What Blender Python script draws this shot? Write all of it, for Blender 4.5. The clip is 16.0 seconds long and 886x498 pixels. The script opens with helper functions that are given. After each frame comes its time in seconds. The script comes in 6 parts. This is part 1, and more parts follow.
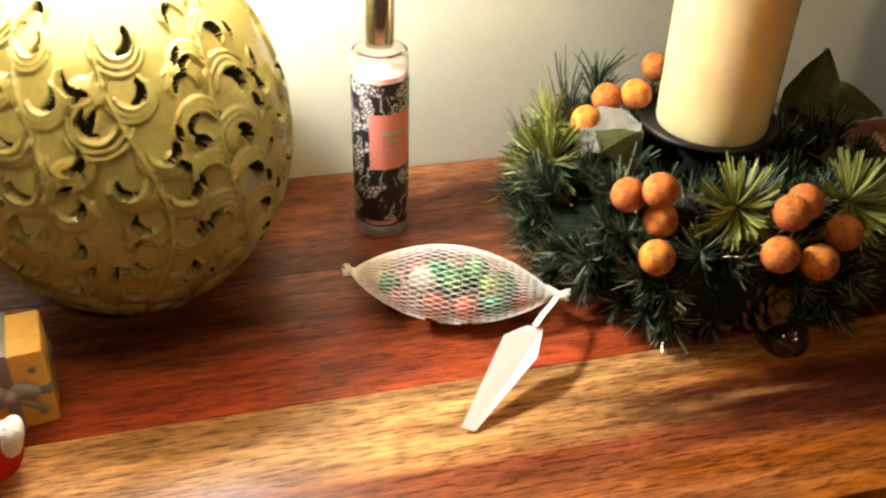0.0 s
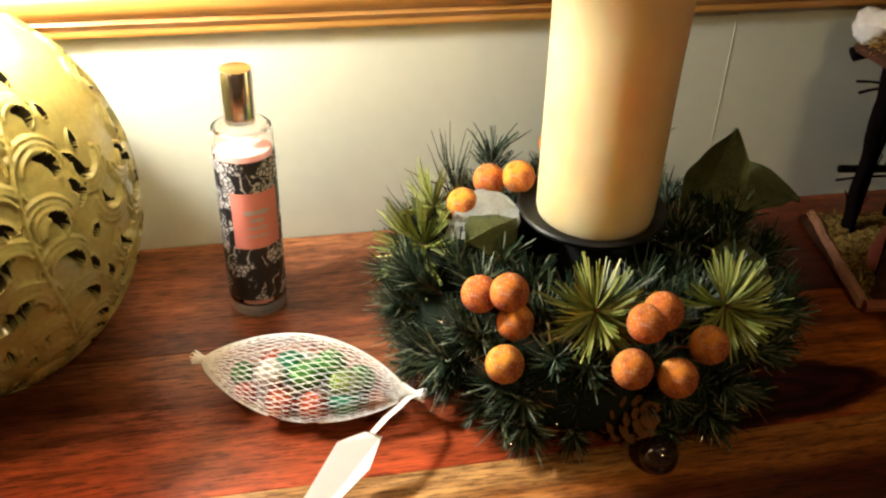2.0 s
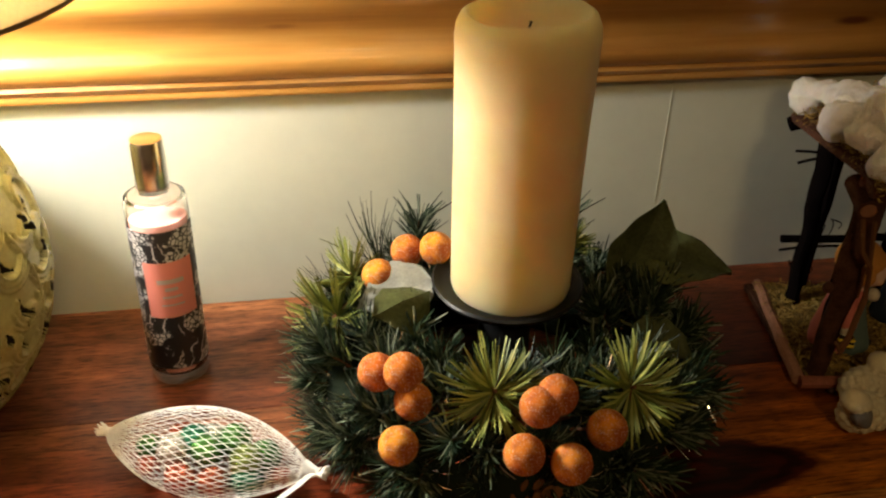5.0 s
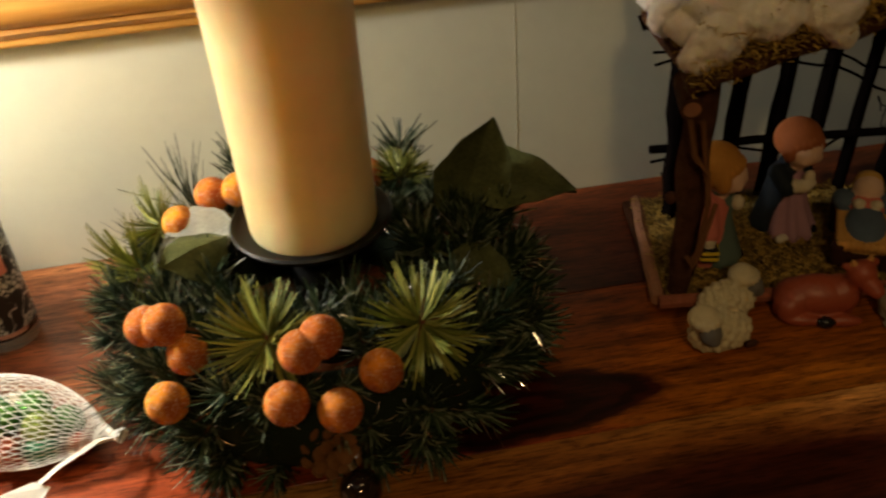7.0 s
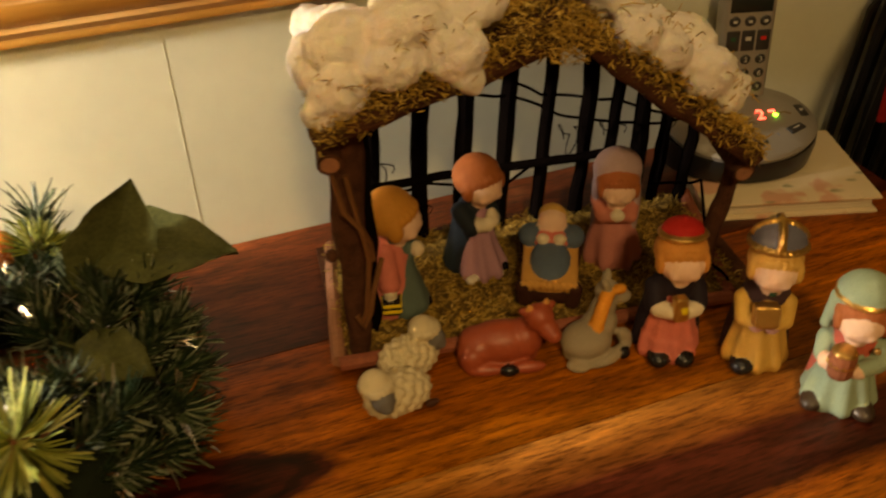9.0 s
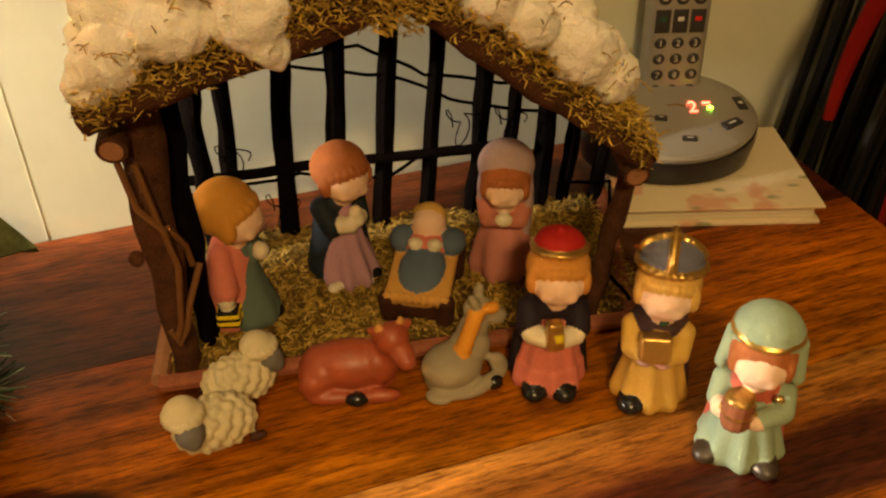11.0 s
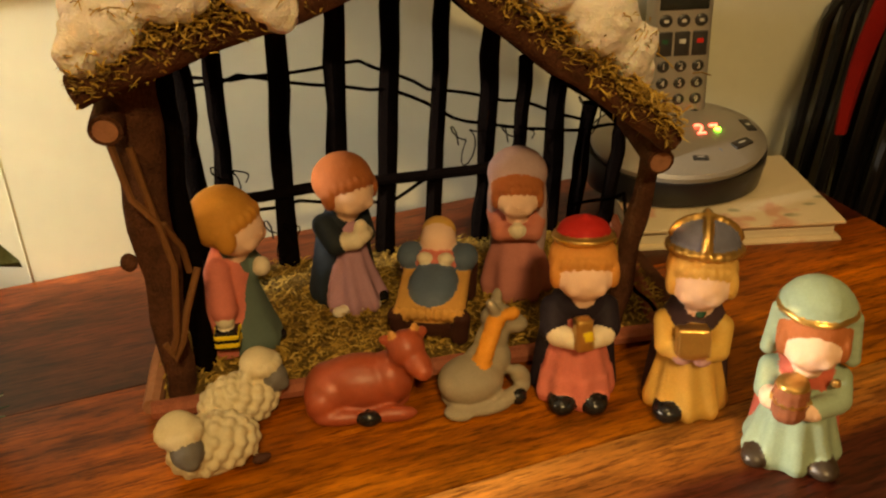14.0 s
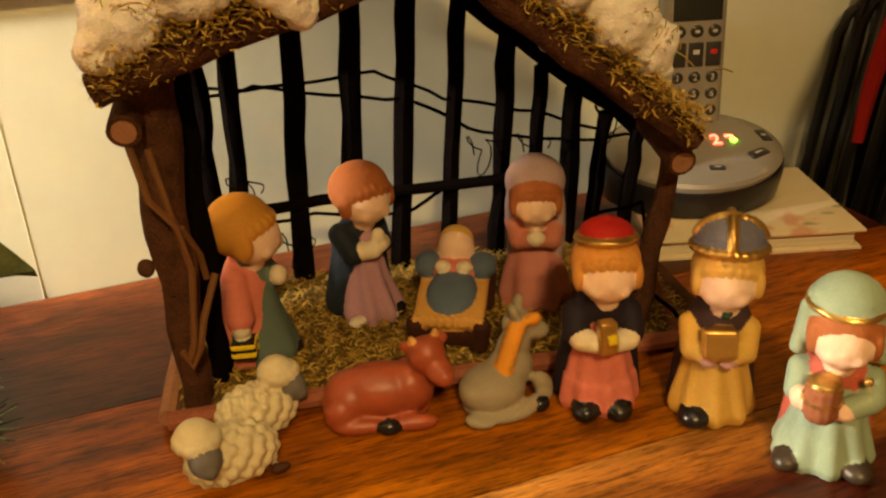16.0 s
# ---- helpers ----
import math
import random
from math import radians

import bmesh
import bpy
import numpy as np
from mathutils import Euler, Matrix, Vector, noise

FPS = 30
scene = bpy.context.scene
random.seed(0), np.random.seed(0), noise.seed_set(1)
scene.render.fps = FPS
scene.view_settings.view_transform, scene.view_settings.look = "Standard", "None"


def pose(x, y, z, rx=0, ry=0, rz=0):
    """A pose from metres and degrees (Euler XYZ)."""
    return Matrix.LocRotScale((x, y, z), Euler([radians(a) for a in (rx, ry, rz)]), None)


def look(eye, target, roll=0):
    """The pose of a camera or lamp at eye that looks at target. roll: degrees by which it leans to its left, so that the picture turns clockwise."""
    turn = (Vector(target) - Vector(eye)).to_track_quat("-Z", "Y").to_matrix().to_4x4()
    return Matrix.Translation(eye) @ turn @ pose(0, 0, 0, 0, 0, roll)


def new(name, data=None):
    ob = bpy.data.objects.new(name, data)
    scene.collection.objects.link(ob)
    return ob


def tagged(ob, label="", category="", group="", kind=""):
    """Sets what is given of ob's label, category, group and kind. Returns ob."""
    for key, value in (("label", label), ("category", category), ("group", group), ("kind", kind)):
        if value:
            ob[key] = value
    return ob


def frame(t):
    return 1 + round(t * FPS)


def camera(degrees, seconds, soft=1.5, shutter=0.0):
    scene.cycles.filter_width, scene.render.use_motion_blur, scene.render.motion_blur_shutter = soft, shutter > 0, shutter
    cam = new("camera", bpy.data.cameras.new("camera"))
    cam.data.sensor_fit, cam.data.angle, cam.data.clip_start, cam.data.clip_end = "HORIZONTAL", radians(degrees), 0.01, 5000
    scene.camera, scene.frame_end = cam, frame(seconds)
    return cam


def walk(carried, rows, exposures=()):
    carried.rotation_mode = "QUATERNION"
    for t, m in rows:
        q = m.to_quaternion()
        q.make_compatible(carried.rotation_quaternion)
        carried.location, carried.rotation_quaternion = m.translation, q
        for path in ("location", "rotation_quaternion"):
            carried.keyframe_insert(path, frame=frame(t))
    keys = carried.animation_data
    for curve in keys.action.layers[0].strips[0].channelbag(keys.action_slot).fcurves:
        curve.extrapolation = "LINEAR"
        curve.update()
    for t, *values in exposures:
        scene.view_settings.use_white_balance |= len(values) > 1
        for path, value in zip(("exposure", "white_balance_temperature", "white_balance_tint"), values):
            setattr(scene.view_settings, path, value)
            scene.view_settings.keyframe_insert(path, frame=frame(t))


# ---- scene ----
cam = camera(51.7, 16.0, soft=2.2, shutter=0.5)
PATH = [
    (0, (-0.126, -0.76, 0.45), (0.307, 0.82, -0.698), 2.0),
    (0.5, (-0.072, -0.754, 0.459), (0.327, 0.835, -0.688), 1.6),
    (1, (-0.028, -0.743, 0.467), (0.372, 0.859, -0.661), 2.0),
    (1.5, (0.0, -0.736, 0.468), (0.379, 0.875, -0.654), 2.1),
    (2, (0.023, -0.726, 0.472), (0.367, 0.899, -0.641), 1.8),
    (2.5, (0.041, -0.72, 0.479), (0.36, 0.923, -0.616), 1.8),
    (3, (0.058, -0.72, 0.485), (0.389, 0.949, -0.566), 2.0),
    (3.5, (0.076, -0.719, 0.494), (0.425, 0.958, -0.538), 2.2),
    (3.7, (0.079, -0.72, 0.496), (0.432, 0.962, -0.528), 2.2),
    (5.8, (0.153, -0.72, 0.475), (0.416, 0.966, -0.568), 0.6),
    (6, (0.171, -0.718, 0.471), (0.424, 0.972, -0.568), 0.2),
    (6.5, (0.227, -0.718, 0.457), (0.422, 0.945, -0.637), -2.4),
    (7, (0.277, -0.712, 0.451), (0.48, 0.923, -0.683), -4.7),
    (7.5, (0.31, -0.705, 0.449), (0.598, 0.905, -0.703), -4.8),
    (8, (0.33, -0.699, 0.449), (0.758, 0.868, -0.719), -4.3),
    (8.5, (0.362, -0.696, 0.456), (0.929, 0.839, -0.694), -3.0),
    (9, (0.412, -0.669, 0.449), (0.968, 0.863, -0.709), -2.0),
    (9.5, (0.493, -0.654, 0.445), (0.993, 0.86, -0.762), -1.2),
    (9.7, (0.513, -0.653, 0.438), (1.047, 0.851, -0.767), 0.1),
    (11.8, (0.538, -0.604, 0.391), (1.074, 0.947, -0.752), -0.9),
    (12, (0.538, -0.605, 0.389), (1.085, 0.96, -0.73), -0.8),
    (12.5, (0.532, -0.613, 0.379), (1.09, 0.997, -0.668), -1.5),
    (13, (0.523, -0.62, 0.355), (1.11, 1.003, -0.654), -1.9),
    (13.5, (0.519, -0.616, 0.333), (1.109, 1.008, -0.675), -2.3),
    (14, (0.516, -0.62, 0.326), (1.136, 1.017, -0.641), -1.5),
    (14.5, (0.515, -0.621, 0.324), (1.144, 1.028, -0.618), -1.2),
    (15, (0.513, -0.624, 0.324), (1.146, 1.037, -0.593), -1.5),
    (15.5, (0.51, -0.625, 0.315), (1.139, 1.032, -0.61), -1.8),
    (16, (0.507, -0.619, 0.308), (1.133, 1.055, -0.588), -2.2),
]
walk(cam, [(t, look(eye, target, roll)) for t, eye, target, roll in PATH],
     exposures=[(0, 0.45, 6200, 10), (3.5, 0.38, 6200, 10), (5.8, 0.15, 6500, 10), (7, 0.15, 6800, 10), (7.5, 0.45, 7200, 10), (8, 1.0, 7600, 10), (8.4, 1.4, 7900, 10), (9, 1.75, 8200, 12),
                (9.7, 2.1, 8200, 12), (12, 2.35, 7800, 10), (16, 2.45, 8000, 11)])

# ---- world and light ----
world = bpy.data.worlds.new("night_room")
world.use_nodes = True
world.node_tree.nodes["Background"].inputs[0].default_value = (0.02, 0.018, 0.014, 1)
world.node_tree.nodes["Background"].inputs[1].default_value = 0.05
scene.world = world


def lamp(name, kind, m, energy, color, **more):
    data = bpy.data.lights.new(name, kind)
    data.energy, data.color = energy, color
    if kind == "AREA":
        data.shape, data.size = "DISK", more["size"]
    else:
        data.shadow_soft_size = more["size"]
    ob = new(name, data)
    ob.matrix_world = m
    return ob


LAMP = (-0.2, -0.125)
lamp("lamp_bulb_light", "POINT", pose(LAMP[0], LAMP[1], 0.366), 13.2, (1.0, 0.985, 0.93), size=0.03)
# Unseen fill pair: the front one follows the wall shadows, the steep one is added.
UNSEEN_CEILING_FILLS = ((0.52, -0.62, 0.4), (0.3, -1.75, 5.8))
for cx, cy, watts in UNSEEN_CEILING_FILLS:
    lamp("unseen_ceiling_fill", "AREA", pose(cx, cy, 1.42), watts, (1.0, 0.71, 0.33), size=0.22)


# ---- materials ----
def nodes_of(name):
    m = bpy.data.materials.new(name)
    m.use_nodes = True
    nt = m.node_tree
    return m, nt.nodes, nt.links, nt.nodes["Principled BSDF"]


def coords(n, l, scale=(1, 1, 1), rot=(0, 0, 0)):
    tc, mp = n.new("ShaderNodeTexCoord"), n.new("ShaderNodeMapping")
    mp.inputs["Scale"].default_value = scale
    mp.inputs["Rotation"].default_value = rot
    l.new(tc.outputs["Object"], mp.inputs["Vector"])
    return mp.outputs["Vector"]


def ramp(n, l, fac, stops):
    r = n.new("ShaderNodeValToRGB")
    el = r.color_ramp.elements
    while len(el) < len(stops):
        el.new(0.5)
    for e, (p, c) in zip(el, stops):
        e.position, e.color = p, (*c, 1)
    l.new(fac, r.inputs["Fac"])
    return r.outputs["Color"]


def noise_tex(n, l, vec, scale, detail=4, rough=0.55):
    t = n.new("ShaderNodeTexNoise")
    t.inputs["Scale"].default_value, t.inputs["Detail"].default_value = scale, detail
    t.inputs["Roughness"].default_value = rough
    l.new(vec, t.inputs["Vector"])
    return t.outputs["Fac"]


def add_bump(n, l, b, height, strength, dist):
    bp = n.new("ShaderNodeBump")
    bp.inputs["Strength"].default_value, bp.inputs["Distance"].default_value = strength, dist
    l.new(height, bp.inputs["Height"])
    l.new(bp.outputs["Normal"], b.inputs["Normal"])


def mixc(n, l, fac, a, b, mode="MIX"):
    m = n.new("ShaderNodeMix")
    m.data_type, m.blend_type = "RGBA", mode
    for i, v in ((0, fac), (6, a), (7, b)):
        if isinstance(v, (int, float)):
            m.inputs[i].default_value = v
        elif isinstance(v, tuple):
            m.inputs[i].default_value = (*v, 1)
        else:
            l.new(v, m.inputs[i])
    return m.outputs[2]


def shade_of(c, k):
    return tuple(min(1, x * k) for x in c)


def paint(name, c, rough=0.5, metal=0.0, vary=0.2, scale=60, bump=0.15, dist=0.0006, sss=0.0, coat=0.0, fine=4.0):
    """A coloured surface with blotches at one scale and grain at a finer one."""
    m, n, l, b = nodes_of(name)
    v = coords(n, l)
    big, small = noise_tex(n, l, v, scale), noise_tex(n, l, v, scale * fine * 2, 3)
    col = ramp(n, l, big, ((0.25, shade_of(c, 1 - vary)), (0.75, shade_of(c, 1 + vary))))
    col = mixc(n, l, 0.35, col, ramp(n, l, small, ((0.3, shade_of(c, 1 - vary)), (0.7, shade_of(c, 1 + vary)))))
    l.new(col, b.inputs["Base Color"])
    b.inputs["Roughness"].default_value, b.inputs["Metallic"].default_value = rough, metal
    b.inputs["Coat Weight"].default_value = coat
    b.inputs["Specular IOR Level"].default_value = 0.5 if rough < 0.5 else 0.12
    b.inputs["Subsurface Weight"].default_value = sss
    b.inputs["Subsurface Radius"].default_value = (0.012, 0.008, 0.004)
    if bump:
        add_bump(n, l, b, small, bump, dist)
    return m


def glass(name, c=(1, 1, 1), rough=0.02, ior=1.45):
    m, n, l, b = nodes_of(name)
    b.inputs["Base Color"].default_value = (*c, 1)
    b.inputs["Roughness"].default_value, b.inputs["IOR"].default_value = rough, ior
    b.inputs["Transmission Weight"].default_value = 1
    return m


def glow(name, c, strength):
    m, n, l, b = nodes_of(name)
    b.inputs["Base Color"].default_value = (*c, 1)
    b.inputs["Emission Color"].default_value = (*c, 1)
    b.inputs["Emission Strength"].default_value = strength
    return m


def wood(name, stops, grain=1.0, seed=0.0, heart=None, rough=0.3, wave=0.02, lo=-0.075, hi=0.075, far=None, turn=(0.1, 0.3)):
    """Lacquered rosewood: colour bands across the board, warped along its length, with fine pores."""
    m, n, l, b = nodes_of(name)
    tc = n.new("ShaderNodeTexCoord")
    off = n.new("ShaderNodeVectorMath")
    off.operation = "ADD"
    off.inputs[1].default_value = (seed, seed * 0.37, seed * 0.11)
    l.new(tc.outputs["Object"], off.inputs[0])

    def scaled(s):
        mp = n.new("ShaderNodeMapping")
        mp.inputs["Scale"].default_value = s
        l.new(off.outputs[0], mp.inputs["Vector"])
        return mp.outputs["Vector"]

    warp = noise_tex(n, l, scaled((2.2, 9, 1)), 1.0, 3)
    sep = n.new("ShaderNodeSeparateXYZ")
    l.new(tc.outputs["Object"], sep.inputs[0])
    y = n.new("ShaderNodeMath")
    y.operation = "MULTIPLY_ADD"
    l.new(warp, y.inputs[0])
    y.inputs[1].default_value = wave * 4
    l.new(sep.outputs["Y"], y.inputs[2])
    y2 = n.new("ShaderNodeMapRange")
    l.new(y.outputs[0], y2.inputs["Value"])
    y2.inputs["From Min"].default_value, y2.inputs["From Max"].default_value = lo + wave * 2, hi + wave * 2
    band = ramp(n, l, y2.outputs["Result"], stops)
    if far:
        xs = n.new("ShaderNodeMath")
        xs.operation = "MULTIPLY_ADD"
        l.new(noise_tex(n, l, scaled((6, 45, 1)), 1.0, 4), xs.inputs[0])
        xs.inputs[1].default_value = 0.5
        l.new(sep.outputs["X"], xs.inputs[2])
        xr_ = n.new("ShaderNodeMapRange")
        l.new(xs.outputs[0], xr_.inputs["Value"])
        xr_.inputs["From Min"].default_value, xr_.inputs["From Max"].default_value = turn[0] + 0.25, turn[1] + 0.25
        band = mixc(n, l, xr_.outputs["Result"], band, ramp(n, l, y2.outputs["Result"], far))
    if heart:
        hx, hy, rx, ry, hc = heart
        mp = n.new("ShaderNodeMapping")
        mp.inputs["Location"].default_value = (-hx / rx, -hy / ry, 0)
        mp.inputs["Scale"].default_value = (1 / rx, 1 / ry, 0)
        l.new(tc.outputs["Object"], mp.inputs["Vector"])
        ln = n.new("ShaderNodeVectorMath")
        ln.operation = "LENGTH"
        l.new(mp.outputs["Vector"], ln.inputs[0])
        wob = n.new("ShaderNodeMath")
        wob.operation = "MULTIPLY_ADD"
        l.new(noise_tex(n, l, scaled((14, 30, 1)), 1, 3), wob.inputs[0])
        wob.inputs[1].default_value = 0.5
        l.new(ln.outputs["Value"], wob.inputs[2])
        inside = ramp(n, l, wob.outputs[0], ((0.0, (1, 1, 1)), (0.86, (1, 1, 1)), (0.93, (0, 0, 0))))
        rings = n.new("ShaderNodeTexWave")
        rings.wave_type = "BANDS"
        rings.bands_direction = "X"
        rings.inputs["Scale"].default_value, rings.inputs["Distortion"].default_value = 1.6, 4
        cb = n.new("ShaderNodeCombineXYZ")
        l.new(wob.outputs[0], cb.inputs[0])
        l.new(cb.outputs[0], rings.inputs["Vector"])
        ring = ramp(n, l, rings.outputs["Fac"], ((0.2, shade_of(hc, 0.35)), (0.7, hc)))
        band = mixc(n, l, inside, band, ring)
    streak = noise_tex(n, l, scaled((5, 95, 1)), 1.0, 6, 0.65)
    pores = noise_tex(n, l, scaled((55, 480, 1)), 1.0, 5, 0.7)
    cloud = noise_tex(n, l, scaled((4, 16, 1)), 1.0, 3)
    col = mixc(n, l, 0.7 * grain, band, ramp(n, l, streak, ((0.3, (0.34, 0.28, 0.25)), (0.5, (0.9, 0.88, 0.86)), (0.72, (1.35, 1.3, 1.25)))), "MULTIPLY")
    mottle = noise_tex(n, l, scaled((13, 60, 1)), 1.0, 5, 0.7)
    col = mixc(n, l, 0.8 * grain, col, ramp(n, l, mottle, ((0.32, (0.42, 0.36, 0.32)), (0.52, (1.0, 1.0, 1.0)), (0.7, (1.5, 1.55, 1.6)))), "MULTIPLY")
    col = mixc(n, l, 0.8, col, ramp(n, l, cloud, ((0.3, (0.55, 0.5, 0.48)), (0.65, (1.2, 1.2, 1.2)))), "MULTIPLY")
    col = mixc(n, l, 0.9, col, ramp(n, l, pores, ((0.38, (0.35, 0.26, 0.2)), (0.5, (1, 1, 1)), (0.64, (1.35, 1.28, 1.15)))), "MULTIPLY")
    l.new(col, b.inputs["Base Color"])
    rr = n.new("ShaderNodeMapRange")
    l.new(streak, rr.inputs["Value"])
    rr.inputs["To Min"].default_value, rr.inputs["To Max"].default_value = rough - 0.08, rough + 0.12
    l.new(rr.outputs["Result"], b.inputs["Roughness"])
    b.inputs["Specular IOR Level"].default_value = 0.3
    add_bump(n, l, b, pores, 0.08, 0.0004)
    return m


M = {}
# Grain tones of the boards, with lamp-side ends lightened to stand in for sheen.
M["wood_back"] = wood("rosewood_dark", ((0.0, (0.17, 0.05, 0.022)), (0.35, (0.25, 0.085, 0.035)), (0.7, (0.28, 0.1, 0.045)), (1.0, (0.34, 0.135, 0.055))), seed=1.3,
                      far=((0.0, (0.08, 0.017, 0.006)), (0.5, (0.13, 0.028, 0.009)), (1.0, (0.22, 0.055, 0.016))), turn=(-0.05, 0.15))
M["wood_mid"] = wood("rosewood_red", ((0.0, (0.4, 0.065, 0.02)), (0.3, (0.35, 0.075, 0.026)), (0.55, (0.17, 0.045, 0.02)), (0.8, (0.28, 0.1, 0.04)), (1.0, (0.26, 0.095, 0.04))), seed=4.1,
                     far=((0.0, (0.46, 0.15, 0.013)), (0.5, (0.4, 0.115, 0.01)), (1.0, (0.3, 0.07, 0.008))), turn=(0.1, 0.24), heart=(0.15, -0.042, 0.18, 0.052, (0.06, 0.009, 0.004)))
# Dark grain band, brought further left to hold the wreath's shadow as well.
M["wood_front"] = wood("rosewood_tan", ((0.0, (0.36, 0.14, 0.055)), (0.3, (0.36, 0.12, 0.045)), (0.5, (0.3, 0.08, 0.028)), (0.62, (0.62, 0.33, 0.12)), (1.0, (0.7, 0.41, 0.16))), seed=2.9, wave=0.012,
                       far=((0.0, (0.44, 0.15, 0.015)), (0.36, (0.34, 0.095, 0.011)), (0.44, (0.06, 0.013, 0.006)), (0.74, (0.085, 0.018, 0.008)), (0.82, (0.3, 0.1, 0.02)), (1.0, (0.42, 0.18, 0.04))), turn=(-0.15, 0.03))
M["wood_case"] = wood("rosewood_case", ((0.0, (0.12, 0.04, 0.02)), (1.0, (0.25, 0.09, 0.04))), seed=9.0)
M["wall"] = paint("pale_green_wall_paint", (0.66, 0.67, 0.54), 0.75, vary=0.04, scale=9, bump=0.12, dist=0.0008)
# Tones of unseen surfaces, picked for how much light they throw back.
M["wall_far"] = paint("unseen_wall_bounce_paint", (0.42, 0.3, 0.19), 0.8, vary=0.05, scale=6)
M["ceiling"] = paint("white_ceiling_paint", (0.5, 0.45, 0.38), 0.85, vary=0.03, scale=6)
M["carpet"] = paint("brown_carpet", (0.07, 0.045, 0.03), 0.95, vary=0.3, scale=300, bump=0.6, dist=0.003)


def pine():
    m, n, l, b = nodes_of("varnished_knotty_pine")
    v = coords(n, l, (3, 60, 60))
    g = noise_tex(n, l, v, 1.0, 5, 0.6)
    col = ramp(n, l, g, ((0.25, (0.36, 0.15, 0.03)), (0.55, (0.55, 0.27, 0.06)), (0.8, (0.66, 0.37, 0.1))))
    vo = n.new("ShaderNodeTexVoronoi")
    vo.inputs["Scale"].default_value = 1.0
    l.new(coords(n, l, (5.5, 22, 22)), vo.inputs["Vector"])
    col = mixc(n, l, ramp(n, l, vo.outputs["Distance"], ((0.05, (1, 1, 1)), (0.12, (0, 0, 0)))), col, (0.17, 0.05, 0.015))
    l.new(col, b.inputs["Base Color"])
    b.inputs["Roughness"].default_value = 0.28
    b.inputs["Coat Weight"].default_value = 0.4
    add_bump(n, l, b, g, 0.1, 0.0005)
    return m


M["pine"] = pine()


# ---- mesh helpers ----
def mesh_ob(name, bm, mats, parent=None, label="", smooth=True, angle=40):
    bmesh.ops.recalc_face_normals(bm, faces=bm.faces)
    me = bpy.data.meshes.new(name)
    bm.to_mesh(me)
    bm.free()
    for mt in (mats if isinstance(mats, (list, tuple)) else [mats]):
        me.materials.append(mt)
    if smooth:
        me.shade_smooth()
        me.set_sharp_from_angle(angle=radians(angle))
    ob = new(name, me)
    if parent:
        ob.parent = parent
    if label:
        ob["label"] = label
    return ob


def part(name, bm, material, parent, label="", **k):
    """One mesh under a thing or under one of its parts."""
    return mesh_ob(name, bm, material, parent, label, **k)


def thing(name, m, label, category, group="", kind=""):
    ob = new(name)
    ob.empty_display_size = 0.02
    ob.matrix_world = m
    return tagged(ob, label, category, group, kind)


def mark(bm, start, mi):
    bm.faces.ensure_lookup_table()
    for f in bm.faces[start:]:
        f.material_index = mi


def box(bm, c, s, bevel=0.0, m=None, mi=0, seg=2):
    n0 = len(bm.faces)
    mat = Matrix.Translation(c) @ (m or Matrix()) @ Matrix.Diagonal((*s, 1))
    r = bmesh.ops.create_cube(bm, size=1, matrix=mat)
    if bevel:
        es = list({e for v in r["verts"] for e in v.link_edges})
        bmesh.ops.bevel(bm, geom=es, offset=bevel, segments=seg, profile=0.6, affect="EDGES")
    mark(bm, n0, mi)
    return bm


def ball(bm, c, r, m=None, mi=0, u=16, v=10):
    n0 = len(bm.faces)
    rr = (r, r, r) if isinstance(r, (int, float)) else r
    bmesh.ops.create_uvsphere(bm, u_segments=u, v_segments=v, radius=1, matrix=Matrix.Translation(c) @ (m or Matrix()) @ Matrix.Diagonal((*rr, 1)))
    mark(bm, n0, mi)
    return bm


def lathe(bm, prof, seg=32, c=(0, 0, 0), sx=1.0, sy=1.0, mi=0, cap=True):
    n0 = len(bm.faces)
    rings = []
    for r, z in prof:
        rings.append([bm.verts.new((c[0] + sx * r * math.cos(2 * math.pi * i / seg), c[1] + sy * r * math.sin(2 * math.pi * i / seg), c[2] + z)) for i in range(seg)])
    for a, b in zip(rings, rings[1:]):
        for i in range(seg):
            j = (i + 1) % seg
            bm.faces.new((a[i], a[j], b[j], b[i]))
    if cap:
        bm.faces.new(rings[0][::-1])
        bm.faces.new(rings[-1])
    mark(bm, n0, mi)
    return bm


def tube(bm, pts, radii, seg=8, mi=0):
    n0 = len(bm.faces)
    pts = [Vector(p) for p in pts]
    if isinstance(radii, (int, float)):
        radii = [radii] * len(pts)
    rings, up = [], Vector((0.13, 0.27, 0.95))
    for i, p in enumerate(pts):
        d = (pts[min(i + 1, len(pts) - 1)] - pts[max(i - 1, 0)]).normalized()
        a = d.cross(up)
        a = (a if a.length > 1e-4 else d.cross(Vector((1, 0, 0)))).normalized()
        b = d.cross(a)
        rings.append([bm.verts.new(p + radii[i] * (math.cos(2 * math.pi * k / seg) * a + math.sin(2 * math.pi * k / seg) * b)) for k in range(seg)])
    for a, b in zip(rings, rings[1:]):
        for k in range(seg):
            bm.faces.new((a[k], a[(k + 1) % seg], b[(k + 1) % seg], b[k]))
    bm.faces.new(rings[0][::-1])
    bm.faces.new(rings[-1])
    mark(bm, n0, mi)
    return bm


def twig(rng, a, b, n=7, wob=0.002):
    """Points of a slightly crooked stick from a to b."""
    a, b = Vector(a), Vector(b)
    return [a.lerp(b, i / (n - 1)) + Vector([rng.uniform(-wob, wob) for _ in range(3)]) * (0 if i in (0, n - 1) else 1) for i in range(n)]


